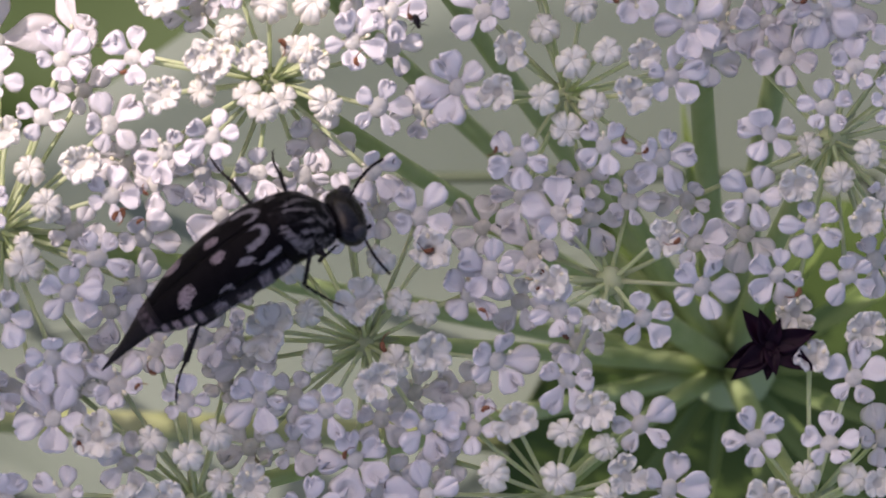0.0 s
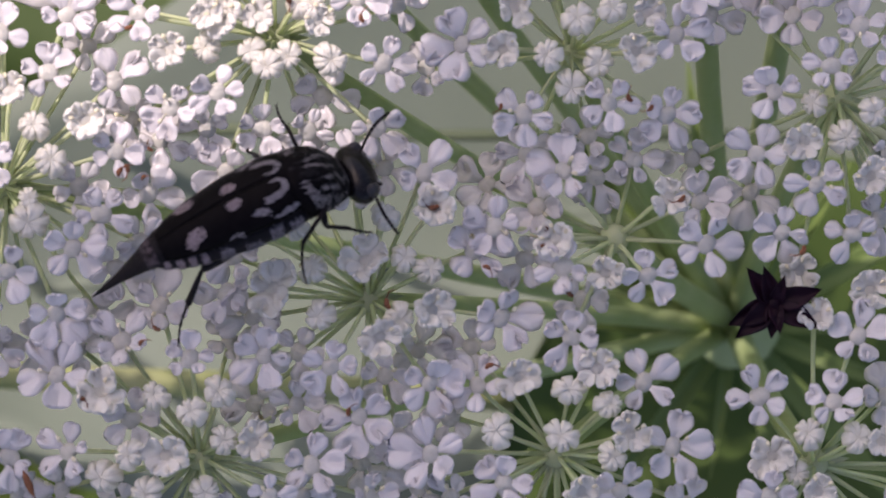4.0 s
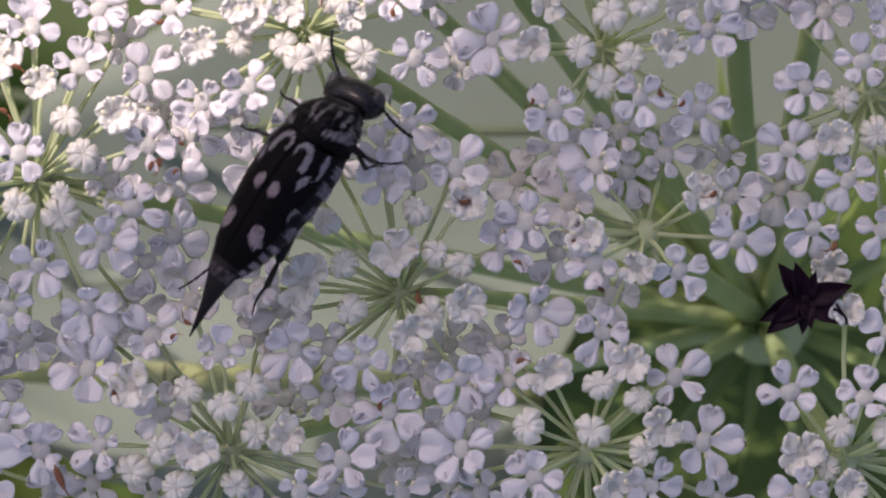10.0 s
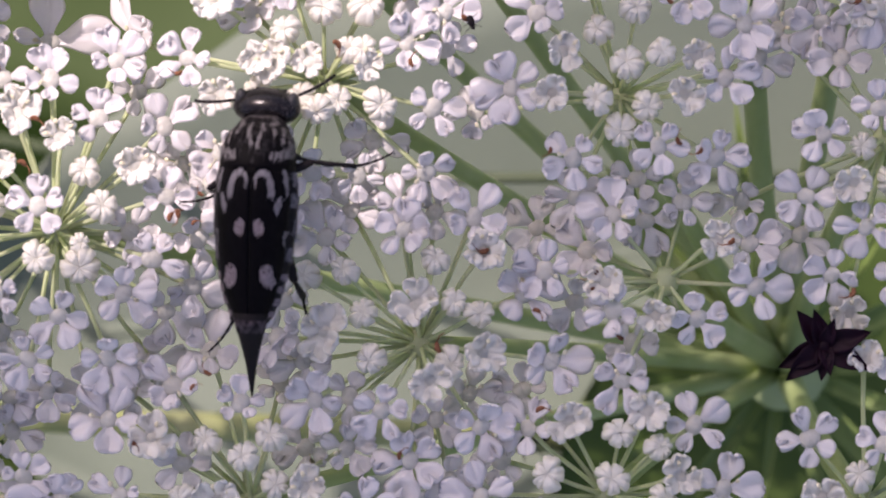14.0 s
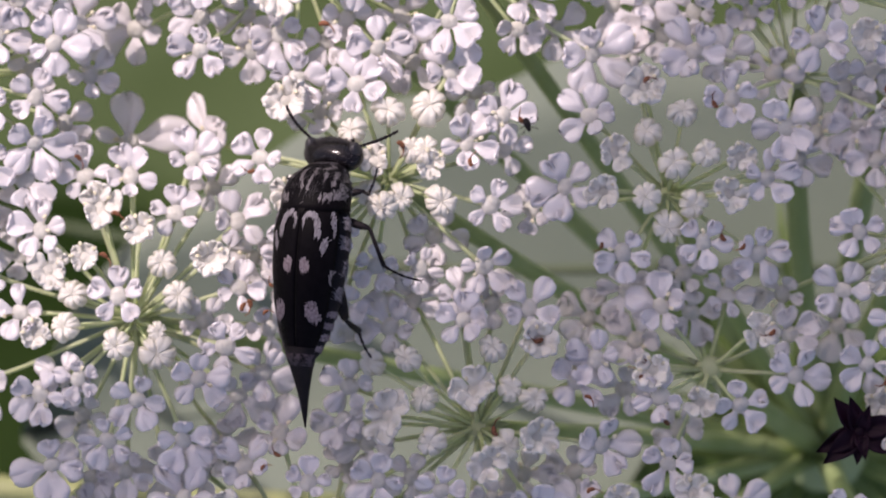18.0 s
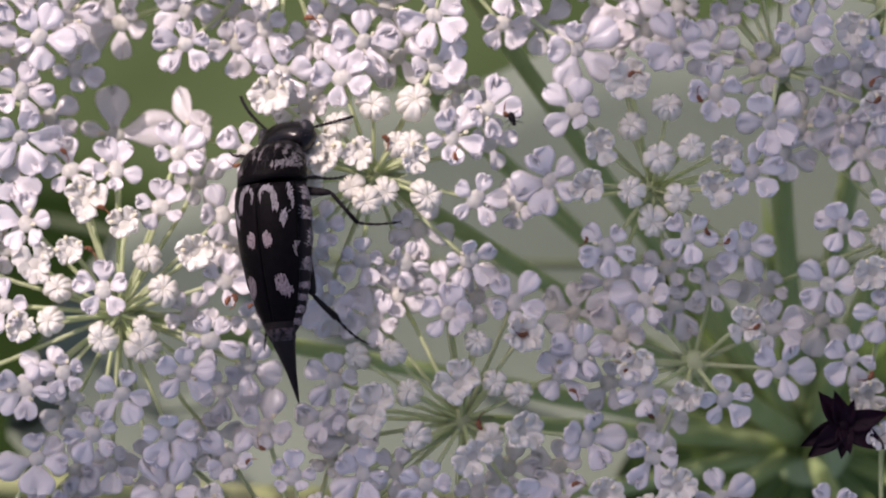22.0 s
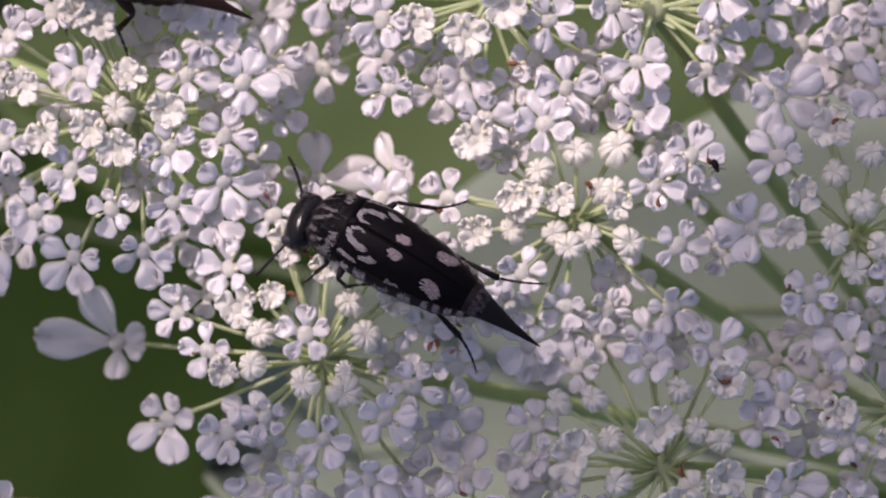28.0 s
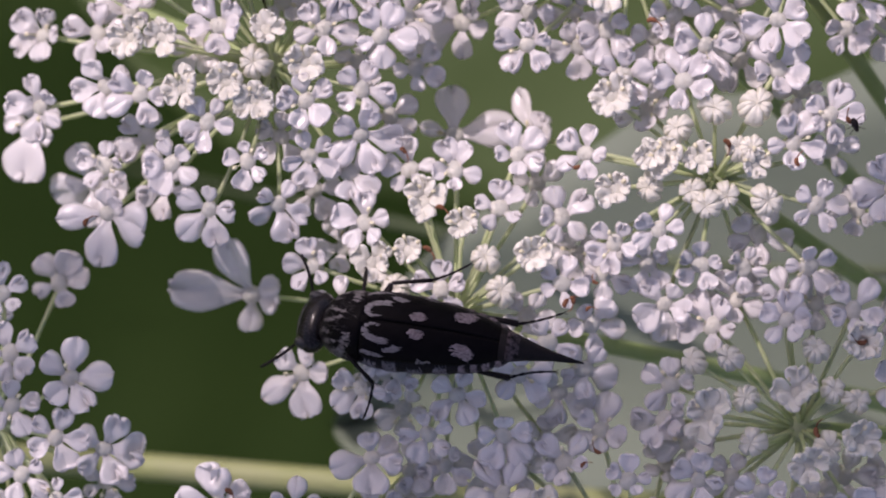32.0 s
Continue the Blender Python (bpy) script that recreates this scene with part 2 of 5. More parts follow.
# broad spoon-shaped petals of the rim florets
BROAD = [mesh("petal", *open_petal(60 + i, *row), PETAL) for i, row in enumerate((
    (0.10, 0.05, -0.10, 0.07, 0.02, 0.2, -0.12), (0.22, -0.12, 0.08, 0.08, 0.04, 0.5, -0.08), (0.14, 0.20, -0.06, 0.09, -0.04, 0.3, -0.10)))]
# half-open petals, still curled in
CURL = [mesh("petal", *open_petal(20 + i, *row), CREAM) for i, row in enumerate((
    (0.26, 0.05, 0.26, 0.18, 0.08, 1.0, 0.06), (0.32, -0.30, 0.20, 0.21, 0.14, 1.3, 0.02), (0.28, 0.32, 0.30, 0.19, -0.14, 0.9, 0.08), (0.34, 0.0, 0.16, 0.22, 0.04, 1.4, -0.02),
    (0.20, -0.12, 0.24, 0.20, -0.08, 1.1, 0.05)))]
BUDS = [mesh("flower_bud", *bud_shape(i + 40), BUDM) for i in range(7)]
DISCS = [mesh("floret", *joined(ball((-0.05, 0.02, 0.0), 0.29, 14, 8, (1, 1.05, 0.62)), ball((0.09, -0.03, 0.02), 0.25, 14, 8, (1, 1.1, 0.62)),
                               sweep([(0.02, 0.02, 0.12), (0.05, 0.05, 0.22)], [0.03, 0.014], 5), sweep([(-0.04, -0.03, 0.12), (-0.08, -0.06, 0.21)], [0.03, 0.014], 5),
                               sweep([(0, 0, -0.75), (0, 0, -0.45), (0, 0, -0.08)], [0.10, 0.20, 0.16], 10)), DISC)]
STAMEN = [mesh("stamen", *joined(sweep([(0.15, 0, 0.0), (0.3, 0, 0.25), (0.42, 0, 0.42)], [0.018, 0.016, 0.014], 5),
                                 ball((0.45, 0, 0.46), 0.085, 8, 5, (1.25, 0.9, 0.8))), ANTHER)]
DRY = [mesh("dried_stamen", *joined(ball((0, 0, 0), 0.09, 8, 5, (1.4, 0.8, 0.7)), ball((0.09, 0.04, 0.02), 0.06, 7, 5),
                                    sweep([(-0.1, 0, 0), (-0.25, 0.08, 0.05), (-0.32, 0.2, 0.02)], [0.02, 0.018, 0.01], 5)), DRIED)]
BRACTEOLE = mesh("bracteole", *blade(0.16, lambda u, v: (u, v * (1 - u) ** 0.8 * (0.7 + u)), lambda u, v: 0.12 * u * u + 0.06 * v * v, 7, 5, 0.03), BRACT)

RND = random.Random(5)
HEART = Vector((11.6, -2.8, -24.0))  # where the rays leave the main stem


def at(x, y, z, m=None):
    m3 = Matrix.Translation((x * MM, y * MM, z * MM))
    return m3 @ m if m is not None else m3


def spin(ax, ay, az, s=1.0):
    return Euler((radians(ax), radians(ay), radians(az))).to_matrix().to_4x4() @ Matrix.Scale(s, 4)


def pedicel(thing, hub, tip, radius=0.085):
    a, b = Vector(hub), Vector(tip)
    flat = Vector((b.x - a.x, b.y - a.y, 0))
    mid1 = a + flat * 0.30 + Vector((0, 0, (b.z - a.z) * 0.45))
    mid2 = a + flat * 0.72 + Vector((RND.uniform(-.06, .06), RND.uniform(-.06, .06), (b.z - a.z) * 0.80))
    v, f = sweep([a, mid1, mid2, b], [radius * 1.25, radius, radius * 0.95, radius * 1.2], 7)
    placed("pedicel", mesh("pedicel", v, f, PEDICEL), thing)


def tilt_out(x, y, hx, hy, amount):
    """A lean of amount degrees away from the hub."""
    d = Vector((x - hx, y - hy, 0))
    if d.length < 0.05:
        return Matrix()
    return Matrix.Rotation(radians(amount), 4, Vector((-d.y, d.x, 0)).normalized())


def floret_height(x, y, hx, hy, dz):
    r = math.hypot(x - hx, y - hy)
    return -0.55 - 0.035 * r * r + dz + RND.uniform(-0.25, 0.25)


PLACES, HUBS = [], []


def open_floret(thing, hub, x, y, size, turn, dz, petals=None):
    """An open floret on its pedicel; petals: (angle, length, width) of each where they are uneven."""
    PLACES.append((x, y))
    z = floret_height(x, y, hub.x, hub.y, dz)
    out = math.degrees(math.atan2(y - hub.y, x - hub.x))
    far = min(1.0, math.hypot(x - hub.x, y - hub.y) / 4.5)
    pedicel(thing, hub, (x, y, z - 0.7), 0.072)
    lean = tilt_out(x, y, hub.x, hub.y, 14 * far + RND.uniform(-6, 10))
    floret = placed("floret", DISCS[0], thing, "", at(x, y, z, lean @ spin(0, 0, turn + RND.uniform(0, 90), RND.uniform(0.8, 0.98))))
    inner = floret.matrix_basis.to_3x3().to_4x4().inverted() @ lean
    shapes = BROAD if petals else OPEN
    if petals is None:
        petals = []
        for k in range(5):
            a = turn + 72 * k + RND.uniform(-7, 7)
            s = 1.12 * (size - 0.14) * (1 + 0.20 * far * math.cos(radians(a - out)) + RND.uniform(-0.08, 0.08))
            petals.append((a, s + 0.19, s * 0.80 * RND.uniform(0.84, 1.14)))
    for a, length, width in petals:
        s = length - 0.19
        m = inner @ spin(0, 0, a) @ Matrix.Translation((0.20 * MM, 0, RND.uniform(-0.03, 0.06) * MM)) @ spin(RND.uniform(-24, 24), RND.uniform(-26, 10), 0) @ Matrix.Diagonal((s, width / 0.86, 0.5 * (s + width), 1))
        placed("petal", RND.choice(shapes if length > 1.25 else OPEN), floret, "", m)
    for k in range(RND.choice((0, 0, 0, 1, 2))):
        placed("stamen", STAMEN[0], floret, "", inner @ spin(0, 0, turn + 36 + 72 * RND.randrange(5), 0.9))


def umbellet(hx, hy, flowers, half_open, buds, outer):
    """One small umbel: a ray from the heart to its hub, pedicels, and florets at (x, y, size, turn, depth)."""
    hz = -2.4
    thing = tagged(new("wild_carrot_umbellet"), "small umbel of white wild carrot florets on a green ray", "flower", "umbellets of the flower head")
    hub = Vector((hx, hy, hz))
    HUBS.append((thing, hub))
    heart = HEART if hx > -14.5 else Vector((-38, 18 if hy > 0 else -18, -34))
    d = hub - heart
    ctrl = heart + Vector((d.x * 0.55, d.y * 0.55, d.z * 0.25))
    pts = [heart + (ctrl - heart) * (2 * t * (1 - t)) + d * (t * t) for t in [i / 8 for i in range(9)]]
    placed("ray", mesh("ray", *sweep(pts, [(0.44 if hx > 6 else 0.35) - 0.010 * i for i in range(9)], 10), STEM), thing, "ridged green ray stem")
    placed("hub", mesh("hub", *ball((0, 0, 0), 0.46, 12, 6, (1, 1, 0.8)), PEDICEL), thing, "", at(hx, hy, hz))
    for i in range(7):
        placed("bracteole", BRACTEOLE, thing, "", at(hx, hy, hz - 0.15, spin(0, RND.uniform(-16, 4), i * 51 + RND.uniform(-15, 15), RND.uniform(0.7, 1.15))))
    for x, y, size, turn, dz in flowers:
        open_floret(thing, hub, x, y, size, turn, dz)
    for x, y, dz, petals in outer:
        open_floret(thing, hub, x, y, 1.0, 0, dz, petals)
    for x, y, size, turn, dz in half_open:
        PLACES.append((x, y))
        z = floret_height(x, y, hx, hy, dz) + 0.1
        pedicel(thing, hub, (x, y, z - 0.7), 0.072)
        lean = tilt_out(x, y, hx, hy, RND.uniform(0, 18))
        floret = placed("floret", DISCS[0], thing, "half-open cream floret with curled petals", at(x, y, z, lean @ spin(0, 0, RND.uniform(0, 180), 0.9)))
        inner = floret.matrix_basis.to_3x3().to_4x4().inverted() @ lean
        for k in range(5):
            a = turn + 72 * k + RND.uniform(-10, 10)
            s = size * RND.uniform(0.86, 1.10)
            m = spin(0, 0, a) @ Matrix.Translation((0.10 * MM, 0, 0.04 * MM)) @ spin(RND.uniform(-22, 22), RND.uniform(-28, -2), 0) @ Matrix.Diagonal((s, s * RND.uniform(0.95, 1.2), s, 1))
            placed("petal", RND.choice(CURL), floret, "", inner @ m)
        for k in range(RND.choice((1, 2, 3))):
            placed("stamen", STAMEN[0], floret, "", inner @ spin(0, 0, turn + 36 + 72 * k, 0.9))
    for x, y, size in buds:
        PLACES.append((x, y))
        z = floret_height(x, y, hx, hy, 0) - 0.1
        pedicel(thing, hub, (x, y, z - size * 0.6), 0.066)
        lean = tilt_out(x, y, hx, hy, 6 + 5 * math.hypot(x - hx, y - hy))
        placed("flower_bud", RND.choice(BUDS), thing, "closed cream flower bud", at(x, y, z, lean @ spin(0, 0, RND.uniform(0, 72), size)))
    return thing


GAPS = ((9.3, 2.2, 0.9), (9.0, 4.0, 0.9), (9.7, 0.4, 1.0), (8.8, 6.0, 0.9), (6.6, -2.2, 1.2), (10.4, -4.2, 3.0), (8.0, -2.0, 1.6), (1.2, 3.4, 1.7), (-1.9, 0.7, 1.3), (-12.4, -4.6, 1.2), (-21, 0.5, 4.2), (-19.0, -2.0, 4.2),
        (-9.6, 9.3, 1.6), (-24, 6.2, 2.0), (9.4, 5.4, 1.6), (0.3, 9.6, 1.6), (1.4, 7.9, 1.3), (-3.6, -5.9, 1.0))


def lower_florets(tries):
    """Florets a little deeper, between those on top."""
    for _ in range(tries):
        thing, hub = RND.choice(HUBS)
        a, r = RND.uniform(0, 2 * math.pi), RND.uniform(2.0, 5.0)
        x, y = hub.x + r * math.cos(a), hub.y + r * math.sin(a)
        if min((x - p) ** 2 + (y - q) ** 2 for p, q in PLACES) < (1.02 if x > 1 and y < 6.5 else 0.97) ** 2 or (x > 1 and y < 6.5 and RND.random() < 0.25):
            continue
        if any((x - p) ** 2 + (y - q) ** 2 < s * s for p, q, s in GAPS) or any((x - h.x) ** 2 + (y - h.y) ** 2 < 1.9 ** 2 for _t, h in HUBS):
            continue
        open_floret(thing, hub, x, y, RND.uniform(0.78, 1.0), RND.uniform(0, 72), RND.uniform(-2.0, -0.7))


# ---- ground and what lies under the flower head ----
def ground():
    m = bpy.data.materials.new("ground_grass")
    m.use_nodes = True
    nt = m.node_tree
    b = nt.nodes["Principled BSDF"]
    b.inputs["Roughness"].default_value = 0.9
    tc = nt.nodes.new("ShaderNodeTexCoord")
    n1 = nt.nodes.new("ShaderNodeTexNoise")
    n1.inputs["Scale"].default_value, n1.inputs["Detail"].default_value = 9, 6
    ramp = nt.nodes.new("ShaderNodeValToRGB")
    ramp.color_ramp.elements[0].position, ramp.color_ramp.elements[1].position = 0.35, 0.7
    ramp.color_ramp.elements[0].color = (0.04, 0.07, 0.012, 1)
    ramp.color_ramp.elements[1].color = (0.08, 0.12, 0.025, 1)
    nt.links.new(tc.outputs["Object"], n1.inputs["Vector"])
    nt.links.new(n1.outputs["Fac"], ramp.inputs[0])
    nt.links.new(ramp.outputs[0], b.inputs["Base Color"])
    bm = bmesh.new()
    bmesh.ops.create_grid(bm, x_segments=40, y_segments=40, size=400)
    ob = part("ground", bm, m, None, "", Matrix.Translation((0, 0, -0.62)))
    tagged(ob, "dark green grassy ground far below the flower", "ground", kind="structure")


ground()

def grass():
    """A thicket of grass blades under and around the plant."""
    rnd = random.Random(11)
    verts, faces = [], []
    for _ in range(2000):
        r, a = 420 * math.sqrt(rnd.random()), rnd.uniform(0, 2 * math.pi)
        x, y = r * math.cos(a), r * math.sin(a)
        h, w = rnd.uniform(140, 430), rnd.uniform(2.0, 4.5)
        t, lean = rnd.uniform(0, 2 * math.pi), rnd.uniform(0.1, 0.55) * h
        if abs(x + 6) < 60 and abs(y) < 50:
            h *= 0.75
        n = len(verts)
        for i in range(5):
            u = i / 4
            c = Vector((x + lean * u * u * math.cos(t), y + lean * u * u * math.sin(t), -620 + h * u))
            s = Vector((-math.sin(t), math.cos(t), 0)) * w * (1 - u) ** 0.6
            verts += [c - s, c + s]
        faces += [(n + 2 * i, n + 2 * i + 1, n + 2 * i + 3, n + 2 * i + 2) for i in range(4)]
    ob = new("grass", mesh("grass", verts, faces, GRASS))
    tagged(ob, "thicket of dark green grass below the flower", "grass", kind="stuff")


GRASS = material("grass_blade", (0.11, 0.18, 0.035), 0.6, (0.16, 0.22, 0.06), 30, 0.6, 0.0, None, 0.2, 0.3, 0.3, True)
grass()

LEAFPALE = material("leaf_pale_grey_green", (0.235, 0.28, 0.22), 0.6, (0.20, 0.245, 0.18), 60, 0.7, 0.3, 900, 0.15, 0.3)
# the pale leaf's colour, darkened to put shade on the second leaf
LEAFPALE_SHADED = material("leaf_pale_shaded", (0.19, 0.235, 0.18), 0.65, (0.16, 0.205, 0.14), 60, 0.7, 0.3, 900, 0.15, 0.25)
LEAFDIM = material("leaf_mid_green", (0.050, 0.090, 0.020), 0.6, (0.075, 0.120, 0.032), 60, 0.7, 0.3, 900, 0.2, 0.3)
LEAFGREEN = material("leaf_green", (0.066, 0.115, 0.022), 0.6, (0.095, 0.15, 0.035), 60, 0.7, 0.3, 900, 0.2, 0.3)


def big_leaf(name, label, mat, length, width, m, seed=0, nu=24, nv=9):
    rnd = random.Random(seed)
    k1, k2 = rnd.uniform(2, 4), rnd.uniform(0, 6)

    def profile(u, v):
        half = math.sin(math.pi * u ** 0.8) ** 0.7 * (1 + 0.05 * math.sin(u * 40 + k2))
        return u * length, v * max(half, 0.02) * (1 + 0.04 * math.sin(k1 * u * 6))

    def height(u, v):
        return 0.10 * length * (v * v * 0.35 - (u - 0.4) ** 2) - 0.01 * length * math.exp(-(v / 0.08) ** 2) + 0.006 * length * math.sin(u * 30 + abs(v) * 6)

    ob = new(name, mesh(name, *blade(width, profile, height, nu, nv, 0.5), mat))
    ob.matrix_basis = m
    rib = [(u * length, 0, height(u, 0) - 0.30) for u in [0.08 + 0.092 * i for i in range(11)]]
    if name == "broad_leaf":
        placed("midrib", mesh("midrib", *sweep(rib, [0.42 - 0.032 * i for i in range(11)], 8), mat), ob)
    return tagged(ob, label, "leaf")


big_leaf("broad_leaf", "pale grey-green broad leaf below the flower head", LEAFPALE, 62, 11.8, at(-18.0, -2.5, -34, spin(0, 3, 8)), 1)
big_leaf("broad_leaf", "pale broad leaf below the flower head, shade put into its colour", LEAFPALE_SHADED, 44, 8, at(9, 7, -86, spin(0, 2, 22)), 2)
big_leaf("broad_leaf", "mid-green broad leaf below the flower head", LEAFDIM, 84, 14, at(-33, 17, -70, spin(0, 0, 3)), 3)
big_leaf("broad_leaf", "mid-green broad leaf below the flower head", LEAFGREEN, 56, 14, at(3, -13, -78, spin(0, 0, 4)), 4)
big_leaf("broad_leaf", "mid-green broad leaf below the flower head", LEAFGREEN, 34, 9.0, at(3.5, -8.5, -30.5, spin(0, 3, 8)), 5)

# a nearly black green, much darker than the other leaves
LEAFDARK = material("leaf_very_dark_green", (0.014, 0.035, 0.004), 0.75, (0.024, 0.048, 0.008), 45, 0.7, 0.3, 900, 0.15, 0.12)
big_leaf("broad_leaf", "very dark green broad leaf far below the flower head", LEAFDARK, 52, 20, at(-64, 0, -112, spin(0, 2, 2)), 6)
big_leaf("broad_leaf", "very dark green broad leaf far below the flower head", LEAFDARK, 96, 32, at(-20, 2, -134, spin(0, 1, -3)), 7)


def stalk(name, label, pts, radius, mat, joints=()):
    ob = new(name, mesh(name, *sweep(pts, [radius] * len(pts), 12), mat))
    for i in joints:
        a, b = Vector(pts[i]), Vector(pts[i + 1])
        d = (b - a).normalized()
        placed("node", mesh("node", *sweep([a - d * 1.0, a - d * 0.4, a + d * 0.4, a + d * 1.0], [radius * 1.01, radius * 1.4, radius * 1.4, radius * 1.01], 12), mat), ob, "swollen node of the stalk")
        placed("leaf_sheath", mesh("leaf_sheath", *sweep([a + d * 0.8, a.lerp(b, 0.5), a.lerp(b, 0.9)], [radius * 1.35, radius * 1.25, radius * 1.08], 12), mat), ob)
    return tagged(ob, label, "stem")


DULLSTEM = material("stem_dull_green", (0.085, 0.11, 0.06), 0.6, (0.12, 0.15, 0.09), 400, 0.6, 0.3, 2000, 0.0, 0.3)
YELLOWSTEM = material("stem_yellow_green", (0.30, 0.36, 0.10), 0.45, (0.38, 0.38, 0.22), 250, 0.6, 0.3, 2000, 0.1, 0.45)
stalk("grass_stalk", "yellow-green grass stalk crossing below the flower head", [(-80, -2.0, -40), (-45, -3.0, -30), (-24, -3.9, -28), (-11, -4.7, -27), (0, -5.2, -28), (14, -6.5, -40), (60, -12, -90)], 0.5, YELLOWSTEM, (1, 5))
stalk("grass_stalk", "thin green stalk crossing below the flower head", [(-34, 9, -95), (-10, 4.2, -32), (-1, 3.75, -26), (5, 3.75, -26), (16, 3.8, -32), (42, 3, -95)], 0.20, DULLSTEM, (1, 4))
MAIN = stalk("main_stem", "thick green stem of the wild carrot under its flower head", [tuple(HEART + Vector((0, 0, 0.6))), (11.9, -3.4, -60), (13, -5, -200), (16, -8, -621)], 1.5, STEM)


def bract(seed):
    """A narrow bract of unit length along x, arched and folded along its midrib."""
    rnd = random.Random(seed)
    bend, sway = rnd.uniform(-0.12, 0.10), rnd.uniform(-0.08, 0.08)
    return mesh("bract", *leaflet(lambda u, v: (u, v * 0.034 * (1 - u ** 3) * (0.7 + 0.5 * math.sin(math.pi * u)) + sway * u * u, bend * u * u + 0.02 * v * v), 9, [-1, -0.5, 0, 0.5, 1], 0.012), LEAFSTEM)


LEAFSTEM = material("bract_green", (0.15, 0.23, 0.055), 0.5, (0.24, 0.33, 0.11), 900, 0.6, 0.3, 5000, 0.15, 0.35, 0.15)
for i in range(14):
    placed("bract", bract(i), MAIN, "narrow arched green bract", at(*(HEART + Vector((0, 0, -0.6))), spin(0, -12 + 9 * math.sin(i * 2.3), i * 26, 8.0 + 2.5 * math.sin(i * 1.7))))

# ---- florets ----
umbellet(-1.20, -1.40,
         [(-1.74, 2.79, 0.75, 29, 0.0), (-1.70, 2.03, 0.87, 14, 0.0), (0.39, 2.37, 0.97, 54, 0.0), (1.90, 0.10, 1.00, 11, 0.0), (2.66, -1.91, 1.00, 9, 0.0), (-4.36, -3.00, 0.97, 74, 0.0), (-2.38, -3.33, 0.87, 9, 0.0), (-1.54, -4.84, 1.03, 39, 0.0), (0.56, -3.84, 0.93, 9, 0.0)],
         [(-1.37, -0.23, 0.83, 89, 0.0), (-0.95, -2.41, 0.70, 359, 0.0), (0.56, -1.66, 0.83, 39, 0.0), (-4.05, -0.99, 0.92, 99, 0.0), (0.68, 1.36, 0.70, 359, 0.0)],
         [(-2.88, -0.45, 0.47), (-0.23, -0.15, 0.47), (0.51, -0.48, 0.47), (-2.71, -1.82, 0.50), (-0.36, -1.91, 0.50), (-0.78, 1.11, 0.47), (-3.47, 0.78, 0.45), (-4.59, 0.66, 0.45)],
         [])
umbellet(6.13, 0.43,
         [(2.49, 0.77, 0.90, 84, 0.0), (4.55, 2.45, 1.00, 84, 0.0), (6.65, 2.80, 0.80, 359, -1.0), (8.78, 0.27, 1.00, 357, 0.0), (7.02, -0.66, 0.83, 19, 0.0), (4.50, -0.40, 0.83, 349, 0.0), (4.75, -2.50, 0.90, 4, 0.0)],
         [(7.61, 1.61, 0.70, 359, 0.0), (5.76, -0.57, 0.63, 359, 0.0), (4.30, 0.44, 0.70, 359, 0.0)],
         [],
         [])
umbellet(-4.03, 6.44,
         [(-8.07, 7.15, 0.87, 359, 0.0), (-7.12, 4.35, 0.87, 59, 0.0), (-5.73, 4.80, 0.83, 74, 0.0), (-0.81, 5.64, 0.87, 74, 0.0), (-1.03, 3.71, 0.83, 29, 0.0), (-3.06, 3.65, 0.73, 279, -1.0), (-5.04, 9.46, 0.96, 34, 0.0), (-2.08, 9.89, 0.96, 49, 0.0), (-0.45, 8.46, 0.96, 71, 0.0), (-1.57, 7.58, 0.96, 54, 0.0)],
         [(-6.06, 7.10, 0.57, 359, 0.0), (-7.07, 6.06, 0.70, 359, 0.0), (-2.79, 6.93, 0.53, 359, 0.0), (-4.47, 6.98, 0.57, 359, 0.0), (-7.25, 8.93, 0.78, 359, 0.0), (-5.53, 7.05, 0.74, 359, 0.0)],
         [(-6.03, 6.14, 0.47), (-4.72, 6.03, 0.47), (-4.27, 5.59, 0.50), (-3.66, 5.89, 0.50), (-2.42, 5.77, 0.55), (-3.34, 7.40, 0.43), (-2.76, 8.70, 0.60), (-4.06, 8.56, 0.53), (-5.17, 7.94, 0.48), (-2.91, 7.35, 0.46)],
         [(-9.74, 7.75, -2.4, ((114, 1.86, 0.74), (70, 0.92, 0.71), (200, 0.89, 0.71), (-9, 0.89, 0.71), (-79, 0.89, 0.71)))])
umbellet(4.84, 5.98,
         [(0.49, 5.51, 0.77, 259, -1.0), (1.52, 6.22, 1.10, 44, 0.0), (3.33, 4.13, 0.92, 54, 0.0), (7.86, 6.47, 0.92, 14, 0.0), (5.85, 4.46, 0.83, 64, 0.0), (7.61, 4.12, 0.92, 9, 0.0), (2.32, 8.45, 0.96, 4, 0.0)],
         [(2.74, 6.06, 0.70, 359, 0.0), (3.08, 7.31, 0.60, 359, 0.0), (6.60, 5.97, 0.67, 359, 0.0), (6.99, 7.14, 0.53, 359, 0.0), (4.01, 9.34, 0.81, 359, 0.0)],
         [(4.92, 6.93, 0.55), (4.05, 5.89, 0.50), (5.51, 5.64, 0.50), (4.76, 4.96, 0.58), (5.93, 7.23, 0.47), (5.22, 8.53, 0.50), (4.10, 7.91, 0.50)],
         [])
